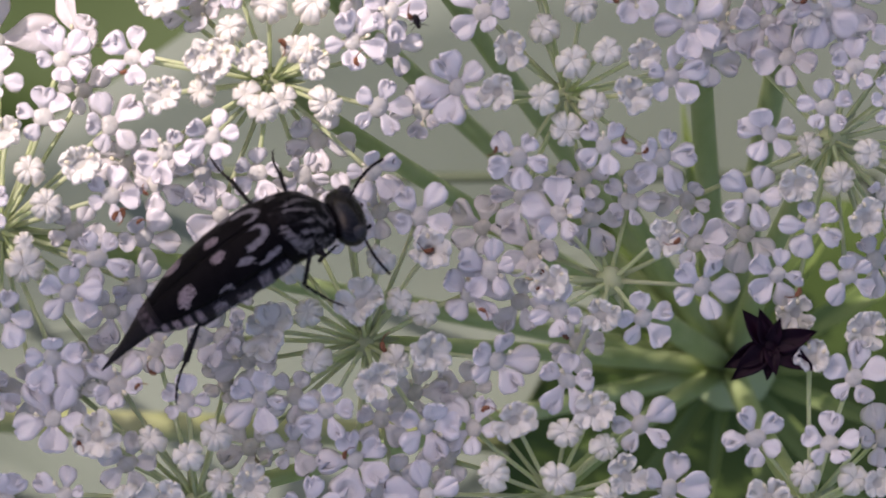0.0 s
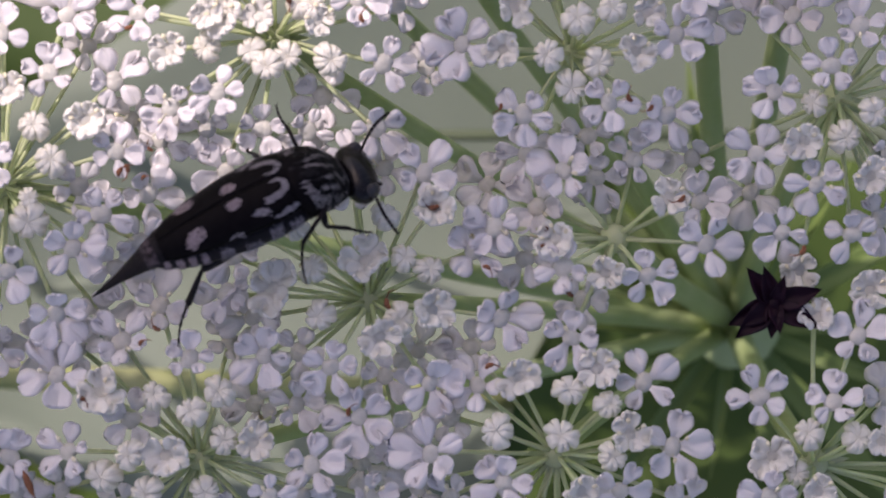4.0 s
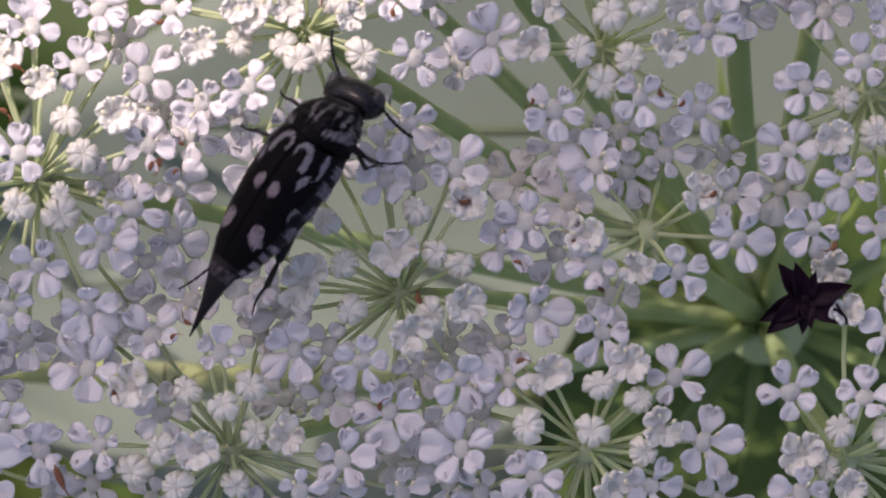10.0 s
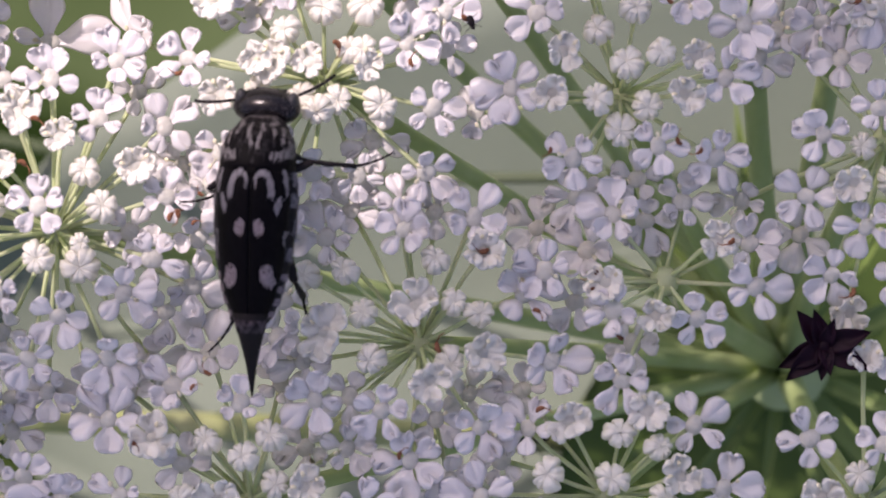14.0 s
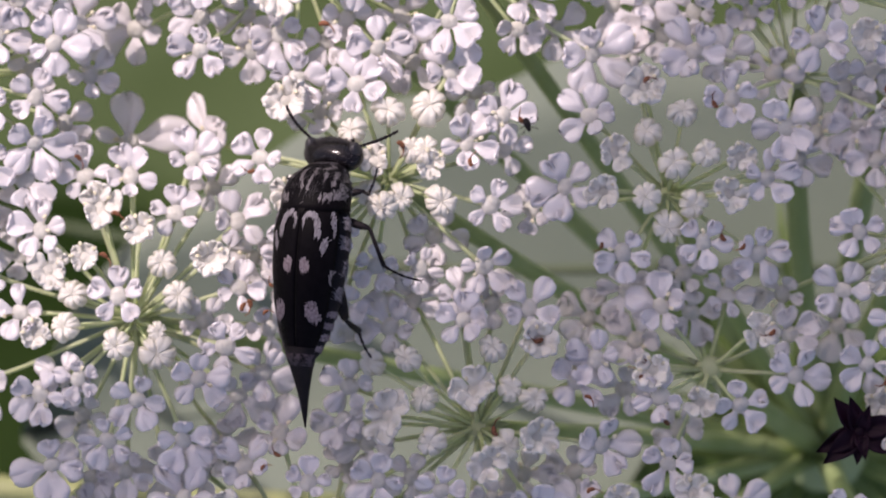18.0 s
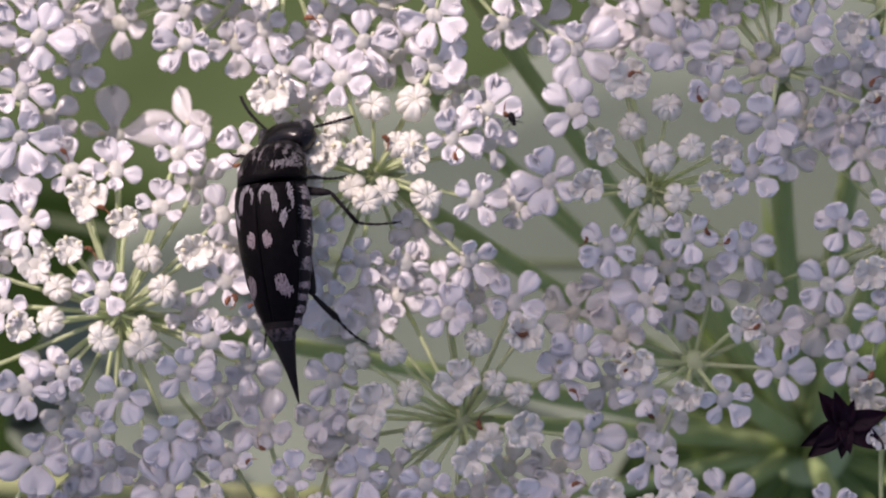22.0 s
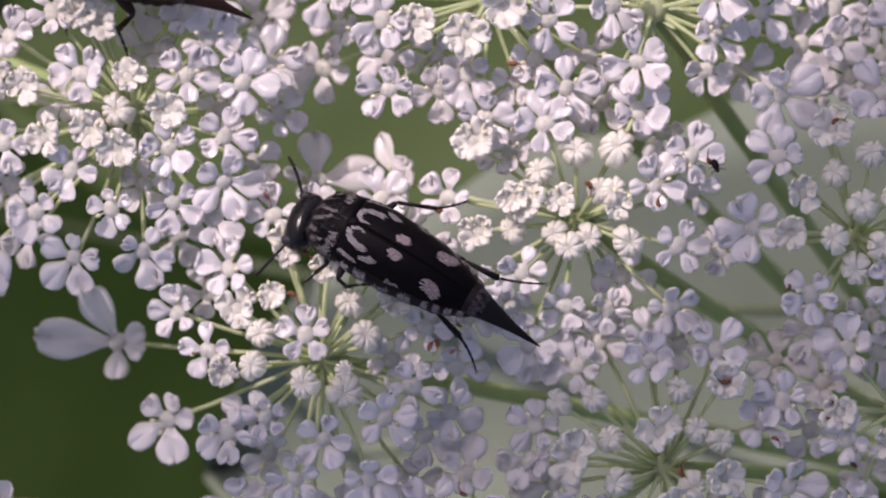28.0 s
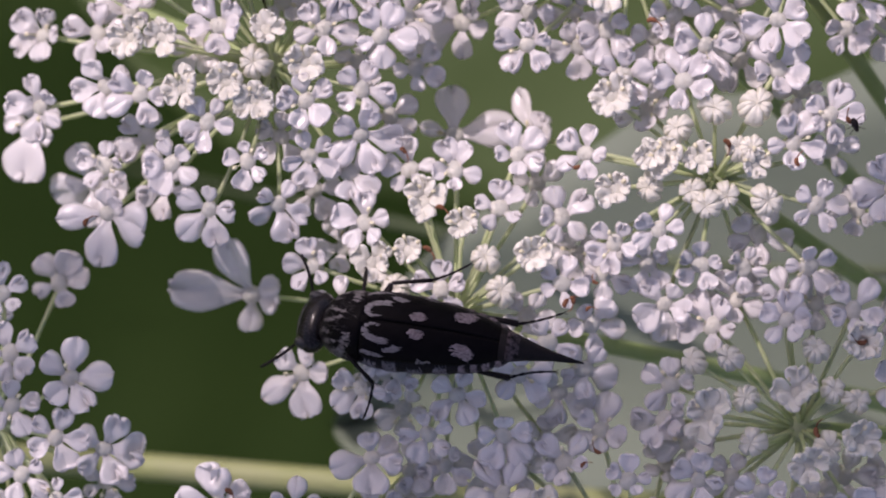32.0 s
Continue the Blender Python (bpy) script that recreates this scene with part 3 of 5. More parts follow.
umbellet(-6.28, -6.06,
         [(-10.51, -3.58, 1.07, 59, 0.0), (-8.58, -2.58, 0.87, 204, 0.0), (-6.57, -3.08, 0.70, 229, 0.0), (-10.18, -5.85, 0.83, 4, 0.0), (-3.41, -4.51, 0.83, 19, -1.2), (-2.97, -6.27, 0.93, 79, 0.0), (-4.22, -7.19, 0.70, 89, 0.0), (-1.21, -7.28, 0.77, 89, 0.0)],
         [(-9.17, -4.09, 0.87, 29, 0.0), (-7.24, -5.93, 0.77, 359, 0.0), (-4.73, -5.60, 0.70, 359, 0.0)],
         [(-7.58, -4.22, 0.47), (-6.52, -4.67, 0.50), (-5.73, -4.09, 0.50), (-8.33, -5.93, 0.47), (-9.12, -6.60, 0.55), (-7.83, -7.02, 0.50), (-6.12, -6.99, 0.50), (-5.57, -5.51, 0.50)],
         [(-7.49, -1.58, -1.0, ((78, 1.37, 1.10), (150, 1.00, 0.73), (-24, 1.00, 0.73), (215, 0.87, 0.67), (-89, 0.83, 0.67)))])
umbellet(4.38, -6.01,
         [(1.98, -3.92, 0.87, 61, 0.0), (0.56, -5.94, 1.03, 29, 0.0), (2.74, -6.78, 0.93, 359, 0.0), (6.93, -3.84, 0.93, 29, 0.0), (7.77, -5.77, 1.07, 4, 0.0), (6.18, -7.03, 0.92, 359, 0.0)],
         [(3.16, -3.67, 0.70, 359, 0.0), (5.51, -3.42, 0.70, 359, 0.0), (6.43, -5.35, 0.70, 359, 0.0), (5.00, -7.00, 0.63, 359, 0.0)],
         [(2.57, -5.27, 0.53), (4.67, -4.09, 0.50), (5.84, -4.51, 0.45), (4.41, -5.43, 0.53), (5.92, -6.02, 0.47)],
         [])
umbellet(-12.11, 2.03,
         [(-12.18, 6.57, 0.83, 52, 0.0), (-10.22, 7.10, 0.92, 334, 0.0), (-10.76, 5.39, 0.83, 169, 0.0), (-8.80, 5.14, 0.92, 39, 0.0), (-13.61, 6.57, 0.83, 19, 0.0), (-8.75, 3.04, 0.80, 139, 0.0), (-12.52, 2.79, 0.87, 84, 0.0), (-7.82, 1.80, 0.87, 59, -1.0), (-11.94, -0.48, 0.90, 7, 0.0), (-10.01, 0.19, 0.93, 9, 0.0), (-9.17, 1.20, 0.83, 119, 0.0), (-12.86, -1.74, 0.83, 104, 0.0), (-10.51, -1.74, 0.92, 94, 0.0), (-13.78, 0.19, 0.70, 29, 0.0), (-8.04, 0.36, 0.87, 199, -1.0), (-14.97, 4.86, 0.89, 89, 0.0), (-15.61, 2.28, 0.81, 19, 0.0), (-14.28, 0.19, 0.92, 74, 0.0), (-14.99, -0.31, 0.92, 69, 0.0), (-16.60, 3.48, 0.81, 170, 0.0)],
         [(-13.11, 5.56, 0.75, 359, 0.0), (-11.85, 4.81, 0.60, 359, 0.0), (-9.67, 3.97, 0.70, 359, 0.0), (-13.53, 3.97, 0.53, 359, 0.0), (-14.71, 3.61, 0.74, 359, 0.0), (-15.07, 1.65, 0.57, 359, 0.0)],
         [(-11.18, 3.80, 0.50), (-10.68, 2.79, 0.53), (-12.56, 1.28, 0.53), (-11.35, 1.03, 0.63), (-11.30, 1.70, 0.33), (-13.91, 2.81, 0.50), (-14.15, 1.83, 0.50)],
         [(-12.36, 7.75, -2.4, ((96, 1.77, 1.06), (8, 2.21, 1.20), (168, 1.20, 0.60), (-94, 0.92, 0.64), (230, 0.89, 0.64))), (-18.83, 2.53, -3.0, ((175, 3.03, 1.27), (111, 2.47, 1.13), (21, 1.20, 0.71), (-22, 1.20, 0.71), (-92, 1.38, 0.78))), (-16.98, 0.08, -1.0, ((214, 1.62, 0.95), (-78, 1.59, 1.06), (1, 1.06, 0.71), (67, 1.06, 0.71), (142, 1.09, 0.78)))])
umbellet(12.83, 4.60,
         [(10.29, 2.95, 0.93, 357, 0.0), (10.79, 4.79, 0.83, 99, 0.0), (11.46, 7.10, 1.03, 189, -1.0), (12.47, 5.55, 0.80, 169, 0.0), (12.05, 2.03, 0.87, 179, 0.0), (11.04, 0.60, 0.90, 1, 0.0), (13.35, 6.75, 0.77, 9, 0.0), (14.40, 5.73, 0.73, 179, 0.0), (14.22, 2.97, 0.77, 149, 0.0), (13.15, 0.54, 0.80, 29, 0.0)],
         [(11.67, 3.37, 0.70, 359, 0.0), (11.60, -0.49, 0.67, 44, 0.0), (13.66, 2.30, 0.67, 359, 0.0)],
         [(11.97, 4.46, 0.43), (12.91, 3.48, 0.53), (13.71, 4.19, 0.50)],
         [])
umbellet(12.10, -6.35,
         [(10.34, -4.26, 0.93, 44, 0.0), (12.52, -4.43, 0.87, 159, 0.0), (10.62, -7.23, 0.92, 87, 0.0), (13.30, -2.48, 0.93, 4, 0.0)],
         [(10.70, -6.03, 0.80, 359, 0.0), (12.05, -7.03, 0.60, 359, 0.0), (13.73, -1.14, 0.70, 359, 0.0), (12.05, -1.97, 0.60, 359, 0.0), (13.91, -5.59, 0.53, 359, 0.0)],
         [(11.76, -5.35, 0.50), (11.46, -6.53, 0.43), (13.21, -5.50, 0.53)],
         [])
umbellet(8.84, 9.77,
         [(5.62, 10.49, 1.06, 54, 0.0), (6.77, 8.97, 0.92, 29, 0.0), (8.46, 8.08, 1.06, 39, 0.0), (9.54, 10.83, 0.99, 29, 0.0), (8.20, 9.82, 0.89, 4, -1.5), (10.45, 9.37, 0.96, 44, -1.5), (7.49, 11.80, 0.81, 339, -1.5)],
         [(11.85, 8.51, 0.64, 359, 0.0)],
         [],
         [])
umbellet(12.39, 11.84,
         [(12.03, 10.56, 0.81, 129, 0.0), (12.44, 8.51, 0.97, 324, 0.0)],
         [(11.05, 11.01, 0.60, 359, 0.0)],
         [],
         [])
umbellet(-6.86, 13.48,
         [(-9.97, 10.54, 0.96, 19, 0.0), (-8.35, 10.58, 0.92, 49, -1.0), (-6.94, 9.64, 0.97, 14, 0.0), (-4.36, 10.61, 1.10, 19, 0.0), (-5.36, 11.55, 0.78, 159, -1.0), (-10.17, 12.72, 1.03, 215, 0.0), (-4.92, 12.74, 0.92, 330, 0.0), (-11.96, 13.60, 0.97, 250, 0.0), (-5.97, 10.90, 0.85, 90, -1.0), (-2.96, 13.19, 0.96, 335, 0.0)],
         [(-9.11, 12.63, 0.74, 0, 0.0), (-7.50, 12.28, 0.80, 0, 0.0), (-6.35, 13.14, 0.80, 0, 0.0)],
         [],
         [(-12.14, 11.35, -2.0, ((200, 1.98, 1.49), (272, 1.27, 0.67), (-19, 0.97, 0.71), (40, 1.17, 0.78), (130, 1.06, 0.78)))])
umbellet(-18.09, 9.81,
         [(-14.55, 10.74, 0.97, 59, 0.0), (-15.14, 9.05, 0.96, 74, 0.0), (-15.14, 7.62, 1.10, 9, 0.0), (-15.50, 6.46, 0.92, 39, 0.0), (-25.67, 10.79, 0.99, 0, -2.0), (-23.71, 10.78, 0.92, 90, -1.0), (-19.65, 10.98, 0.99, 340, 0.0), (-23.26, 9.05, 0.95, 110, 0.0), (-22.10, 8.81, 0.99, 70, 0.0), (-25.47, 8.40, 0.99, 35, 0.0), (-23.31, 6.57, 0.81, 90, 0.0), (-21.09, 6.64, 0.88, 35, 0.0), (-19.96, 7.95, 0.88, 60, 0.0), (-18.70, 6.73, 0.74, 100, 0.0), (-23.92, 6.06, 1.31, 200, -2.5), (-19.91, 5.20, 1.06, 10, 0.0), (-21.40, 5.90, 0.88, 200, -1.0), (-17.70, 5.42, 0.99, 65, 0.0), (-16.37, 10.94, 0.99, 55, 0.0), (-16.86, 8.66, 0.92, 30, 0.0), (-16.75, 6.94, 0.88, 120, 0.0), (-20.59, 12.94, 0.88, 270, 0.0), (-22.01, 12.22, 0.88, 300, 0.0), (-15.69, 12.07, 0.97, 200, 0.0), (-14.29, 12.93, 1.06, 250, -3.0)],
         [(-22.40, 10.58, 0.78, 0, 0.0), (-21.42, 10.59, 0.71, 0, 0.0), (-18.14, 10.83, 0.64, 0, 0.0), (-20.69, 9.01, 0.74, 0, 0.0), (-19.36, 9.21, 0.71, 0, 0.0), (-18.46, 8.69, 0.81, 0, 0.0), (-16.88, 9.87, 0.71, 0, 0.0), (-19.79, 12.86, 0.71, 0, 0.0), (-19.08, 12.68, 0.80, 0, 0.0)],
         [(-18.48, 9.84, 0.58)],
         [(-25.93, 7.91, -2.0, ((261, 2.08, 1.62), (19, 1.06, 0.81), (99, 1.16, 0.81), (174, 1.06, 0.81), (-40, 0.92, 0.71))), (-23.20, 5.06, 0.0, ((87, 0.95, 0.74), (187, 1.76, 0.88), (-18, 1.80, 1.41), (-98, 1.91, 1.09), (37, 0.99, 0.67)))])
umbellet(-26.63, -1.71,
         [(-26.05, 0.57, 0.92, 35, 0.0), (-26.44, 2.43, 0.85, 30, 0.0), (-24.17, -0.19, 1.20, 5, 0.0), (-25.97, -1.08, 0.92, 15, 0.0), (-24.59, -2.06, 0.99, 0, 0.0), (-23.11, -2.40, 1.20, 0, 0.0), (-25.63, -3.24, 0.88, 35, 0.0), (-24.55, -4.02, 0.74, 85, 0.0)],
         [],
         [],
         [])
umbellet(-16.25, -5.59,
         [(-13.03, -5.26, 0.75, 99, 0.0), (-13.62, -7.02, 0.80, 59, 0.0), (-19.40, -4.11, 1.27, 95, 0.0), (-17.01, -4.16, 0.92, 90, 0.0)],
         [],
         [],
         [(-11.94, -6.01, 0.0, ((180, 1.97, 1.03), (108, 1.00, 0.73), (65, 1.00, 0.73), (-94, 1.20, 0.77), (-39, 0.83, 0.67))), (-14.64, -2.53, 0.0, ((197, 1.45, 0.99), (-92, 1.42, 1.10), (105, 0.92, 0.71), (38, 1.03, 0.74), (-17, 1.06, 0.78)))])
umbellet(-1.60, 13.20,
         [(-2.13, 11.41, 1.10, 329, 0.0), (2.41, 10.41, 1.20, 104, 0.0), (4.24, 12.24, 0.81, 249, -1.0), (3.11, 12.12, 0.97, 20, -1.5), (4.15, 13.27, 0.97, 270, -1.0), (0.33, 13.56, 1.10, 230, 0.0), (5.35, 13.12, 0.80, 200, -1.5)],
         [],
         [],
         [])
lower_florets(2800)


def dark_floret():
    x, y, z = (10.79, -1.50, -1.0)
    thing = tagged(new("dark_central_floret"), "single dark purple floret at the centre of the flower head", "flower")
    placed("stalk", mesh("stalk", *sweep([tuple(HEART), (11.2, -2.1, -10), (x, y, z - 0.4)], [0.3, 0.14, 0.12], 8), STEM), thing, "thin green stalk")
    placed("centre", mesh("centre", *joined(ball((0, 0, 0), 0.3, 10, 6, (1, 1, 0.7)), ball((0.25, 0.1, 0.1), 0.16, 8, 5)), PURPLE), thing, "", at(x, y, z))
    shape = mesh("petal", *blade(0.25, lambda u, v: (u, v * (0.45 + 0.55 * math.sin(u ** 0.8 * math.pi)) * (1 - u ** 3) ** 0.7),
                                 lambda u, v: 0.10 * math.sin(math.pi * u) + 0.12 * v * v + 0.02 * math.sin(9 * u + 4 * v), 12, 7, 0.05), PURPLE)
    for a, s, up in ((128, 1.40, 10), (107, 1.25, 18), (71, 1.0, 25), (17, 1.5, 10), (-29, 1.55, 5), (-96, 1.1, 12), (-80, 1.0, 20), (-139, 1.6, 8), (-155, 1.55, 3)):
        placed("petal", shape, thing, "", at(x, y, z + 0.05, spin(0, -up, a, s) ))


dark_floret()

for n, (x, y) in enumerate([
    (-8.35, 6.68), (2.40, 6.34), (2.65, 4.33), (6.66, 4.66), (7.08, 4.28), (3.98, 0.27),
    (3.95, 0.65), (4.65, -1.15), (2.31, -3.29), (-1.87, -4.63), (2.51, -0.77), (-9.73, -4.24),
    (-12.56, 5.38), (-12.65, 4.12), (-7.72, 3.12), (-7.64, -2.57), (8.00, 1.60), (11.59, 0.05),
    (-0.95, -1.18), (0.64, 1.36), (-1.45, 6.79), (-6.03, 11.34), (-3.61, 7.52), (0.35, 8.22),
    (6.03, 8.73), (4.08, 9.59), (11.63, 9.30), (11.80, 8.71), (-7.59, -2.48), (-13.74, 7.13),
    (-8.37, 2.53), (-23.95, 4.60), (-8.61, 2.47), (-7.89, 2.30), (-18.26, -2.65),
]):
    p, q = min(PLACES, key=lambda c: (c[0] - x) ** 2 + (c[1] - y) ** 2)
    d = math.hypot(x - p, y - q)
    if d > 0.75:
        x, y = p + (x - p) * 0.6 / d, q + (y - q) * 0.6 / d
    ob = placed("dried_stamen", DRY[0], None, "", at(x, y, -0.32, spin(RND.uniform(-30, 30), RND.uniform(-30, 30), RND.uniform(0, 360), RND.uniform(0.8, 1.3))))
    tagged(ob, "shrivelled red-brown stamen lying on a petal", "stamen", "dried stamens on the petals")


# ---- unseen twig, added to shade the flower head ----
def unseen_shade_twig():
    far = SUN * 260
    thing = tagged(new("unseen_twig"), "unseen leafy twig added to shade part of the flower", "twig")
    for i, (x, y, turn, length, width) in enumerate(((-6, -9, 10, 34, 11), (-20.5, -9.2, 5.4, 32, 9.5), (0, -20, 40, 42, 12), (-20, -24, 20, 60, 14), (1.0, -9, 74, 36, 9.5), (-40, 9.6, -4, 20, 1.7), (-40, 5.2, 3, 19.5, 1.6))):
        me = big_leaf("leaf", "", LEAFGREEN, length, width, at(0, 0, 0), 30 + i, 16, 7)
        me.parent = thing
        del me["category"]
        me.matrix_basis = Matrix.Translation(far * MM) @ at(x, y, i * 2 - 4, spin(0, 0, turn))
    placed("side_branch", mesh("side_branch", *sweep([far + Vector(p) for p in ((-40, -22, 2), (-41, -8, 4), (-40.3, 5, 6), (-40.2, 10, 7))], [1.0, 0.8, 0.6, 0.4], 8), STEM), thing)
    placed("branch", mesh("branch", *sweep([far + Vector(p) for p in ((-160, 40, -821), (-150, 20, -400), (-110, -20, -40), (-40, -22, 2), (-6, -18, -3), (20, -14, -4))], [6, 5, 3.5, 1.6, 1.0, 0.6], 8), STEM), thing)
    return thing


SHADE_TWIG = unseen_shade_twig()


# ---- beetle ----
HAIRGREY = material("hair_grey_strands", (0.26, 0.24, 0.26), 0.6, (0.16, 0.145, 0.16), 9000, 0.5, 0, None, 0, 0.3, 0.35, True)
HEADHAIR = material("head_glossy_black", (0.004, 0.003, 0.004), 0.18, (0.008, 0.007, 0.008), 2600, 0.4, 0.12, 24000, 0, 0.3)
TAILHAIR = material("hair_greyish_purple", (0.005, 0.004, 0.005), 0.7, (0.09, 0.07, 0.08), 7000, 0.25, 0.9, 22000, 0, 0.15)
HAIRMID = material("hair_middling_grey_strands", (0.21, 0.19, 0.20), 0.5, (0.11, 0.10, 0.105), 9000, 0.5, 0, None, 0, 0.2, 0.4, True)
HAIRDIM = material("hair_dark_grey_strands", (0.05, 0.046, 0.05), 0.5, (0.035, 0.03, 0.034), 9000, 0.5, 0, None, 0, 0.2, 0.35, True)


def body_half_width(x):
    """Half width of the back (mm) along the body: tail at -2.7, neck at 3.3."""
    pts = ((-2.45, 0.18), (-2.36, 0.40), (-2.05, 0.64), (-1.4, 0.92), (-0.6, 1.13), (0.5, 1.27), (1.5, 1.32), (2.0, 1.29), (2.28, 1.17), (2.5, 1.17), (2.8, 1.08), (3.2, 0.84), (3.6, 0.52))
    for (a, p), (b, q) in zip(pts, pts[1:]):
        if x <= b:
            u = max(0.0, (x - a) / (b - a))
            return 0.96 * (p + (q - p) * (u * u * (3 - 2 * u) * 0.5 + u * 0.5))
    return 0.96 * pts[-1][1]


def back_height(x):
    if x > 2.3:
        return 2.03 - 0.22 * (x - 2.3) - 0.42 * (x - 2.3) ** 2
    return 1.30 + 0.85 * math.cos((x - 1.4) * 0.60) if x > 1.4 else 2.15 - 0.052 * (1.4 - x) ** 2


def back(x, y, lift=0.0):
    """The point on the beetle's back above (x, y)."""
    w = body_half_width(x)
    s = max(-1.0, min(1.0, y / w))
    drop = 1 - math.sqrt(max(0.0, 1 - abs(s) ** 2.3))
    return (x, y, 0.85 + (back_height(x) - 0.85) * (1 - drop) + lift)


HUNCH = 0.70  # radians by which the fore body is bent down


def hunch(p):
    """The point p of a straight body, carried along by the bend of the fore body."""
    x, y, z = p
    if x <= 2.2:
        return p
    far, arc = (x - 2.2) * 1.36, 0.6
    t = HUNCH * min(1.0, far / arc)
    r, on = arc / HUNCH, max(0.0, far - arc)
    return (2.2 + r * math.sin(t) + on * math.cos(t) + (z - 0.9) * math.sin(t), y, 0.9 - r * (1 - math.cos(t)) - on * math.sin(t) + (z - 0.9) * math.cos(t))


def hunched(shape):
    return [hunch(p) for p in shape[0]], shape[1]


def shell(x0, x1, y0, y1, nx, ny, inset=0.25):
    """A closed shell of the back between two edges; y runs over the half width."""
    top, low = [], []
    for i in range(nx):
        x = x0 + (x1 - x0) * i / (nx - 1)
        for j in range(ny):
            s = y0 + (y1 - y0) * j / (ny - 1)
            s = math.sin(s * math.pi / 2)
            w = body_half_width(x)
            p = back(x, s * w)
            top.append(p)
            low.append((p[0], p[1] * 0.88, p[2] - inset))
    n = nx * ny
    faces = []
    for i in range(nx - 1):
        for j in range(ny - 1):
            a = i * ny + j
            faces.append((a, a + ny, a + ny + 1, a + 1))
            faces.append((n + a, n + a + 1, n + a + ny + 1, n + a + ny))
    for i in range(nx - 1):
        a, b = i * ny, i * ny + ny - 1
        faces += [(a, n + a, n + a + ny, a + ny), (b, b + ny, n + b + ny, n + b)]
    for j in range(ny - 1):
        a, b = j, (nx - 1) * ny + j
        faces += [(a, a + 1, n + a + 1, n + a), (b, n + b, n + b + 1, b + 1)]
    return top + low, faces


def hairs(discs, n, seed, side=1, length=0.17, width=0.034, stray=0.22):
    """A patch of n short pale hairs combed back over the shell, scattered over discs (x, y, radius x, radius y)."""
    rnd = random.Random(seed)
    area = [d[2] * d[3] for d in discs]
    verts, faces = [], []
    for _ in range(n):
        cx, cy, rx, ry = rnd.choices(discs, area)[0]
        a, r = rnd.uniform(0, 2 * math.pi), math.sqrt(rnd.random()) * rnd.uniform(0.9, 1.08)
        x, y = cx + rx * r * math.cos(a), (cy + ry * r * math.sin(a)) * side
        turn, size = rnd.gauss(0, stray), length * rnd.uniform(0.7, 1.25)
        c, s = math.cos(turn), math.sin(turn)
        k = len(verts)
        h = size / 2
        verts += [back(x + h * c - s * width / 2, y + h * s + c * width / 2, 0.006), back(x + h * c + s * width / 2, y + h * s - c * width / 2, 0.006),
                  back(x - h * c, y - h * s, rnd.uniform(0.02, 0.045))]
        faces.append((k, k + 2, k + 1))
    return verts, faces


def trail(points, radii):
    """Discs strung along a line, for a hooked or streaked patch."""
    out = []
    for i in range(len(points) - 1):
        for u in (0.0, 0.34, 0.67):
            x, y = (points[i][k] + (points[i + 1][k] - points[i][k]) * u for k in (0, 1))
            r = radii[i] + (radii[i + 1] - radii[i]) * u
            out.append((x, y, r, r))
    return out + [(*points[-1], radii[-1], radii[-1])]


ABDOMEN = ((-2.6, 0.98, 0.25, 0.22), (-2.2, 0.98, 0.57, 0.36), (-1.6, 0.96, 0.85, 0.44), (-0.6, 0.93, 1.09, 0.50), (0.5, 0.92, 1.22, 0.52), (1.5, 0.92, 1.25, 0.52), (2.2, 0.90, 1.14, 0.48), (2.8, 0.86, 0.78, 0.38), (3.3, 0.82, 0.45, 0.28))


def flank_patch(x0, x1, a0, a1, side, seed, n, lean=0.0):
    """A patch of n hairs combed back on the side of the abdomen, from x0 to x1 and over the angles a0 to a1."""
    rnd = random.Random(seed)

    def skin(x, a, lift):
        x = min(max(x, -2.55), 2.75)
        p, q = next((p, q) for p, q in zip(ABDOMEN, ABDOMEN[1:]) if x <= q[0])
        u = (x - p[0]) / (q[0] - p[0])
        z, w, h = (p[k] + (q[k] - p[k]) * u for k in (1, 2, 3))
        return x, side * (w + lift) * math.cos(a), z + (h + lift) * math.sin(a)

    verts, faces = [], []
    for _ in range(n):
        u = rnd.random()
        a = radians(a0 + (a1 - a0) * u)
        x = x0 + (x1 - x0) * rnd.uniform(0, 1) + lean * u
        d, half = rnd.gauss(0, 0.12), rnd.uniform(0.035, 0.06)
        k = len(verts)
        verts += [skin(x + half, a - d - 0.035, 0.012), skin(x + half, a - d + 0.035, 0.012), skin(x - half, a + d, rnd.uniform(0.03, 0.05))]
        faces.append((k, k + 2, k + 1) if side < 0 else (k, k + 1, k + 2))
    return verts, faces



def lathe(stations, sides=20):
    """A body of rounded sections: (x, z middle, half width, half height)."""
    verts, faces = [], []
    for x, z, w, h in stations:
        for k in range(sides):
            a = 2 * math.pi * k / sides
            verts.append((x, w * math.cos(a), z + h * math.sin(a)))
    for i in range(len(stations) - 1):
        for k in range(sides):
            j = (k + 1) % sides
            faces.append((i * sides + k, (i + 1) * sides + k, (i + 1) * sides + j, i * sides + j))
    faces.append(tuple(range(sides)))
    faces.append(tuple((len(stations) - 1) * sides + k for k in range(sides))[::-1])
    return verts, faces


# hip, and the lengths of femur, tibia and tarsus
LEG_SHAPES = {
    "front": ((2.78, 0.50, 0.42), (0.80, 0.75, 0.85)),
    "middle": ((2.05, 0.62, 0.50), (1.05, 1.25, 1.30)),
    "hind": ((0.20, 0.62, 0.45), (1.45, 1.15, 1.45)),
}


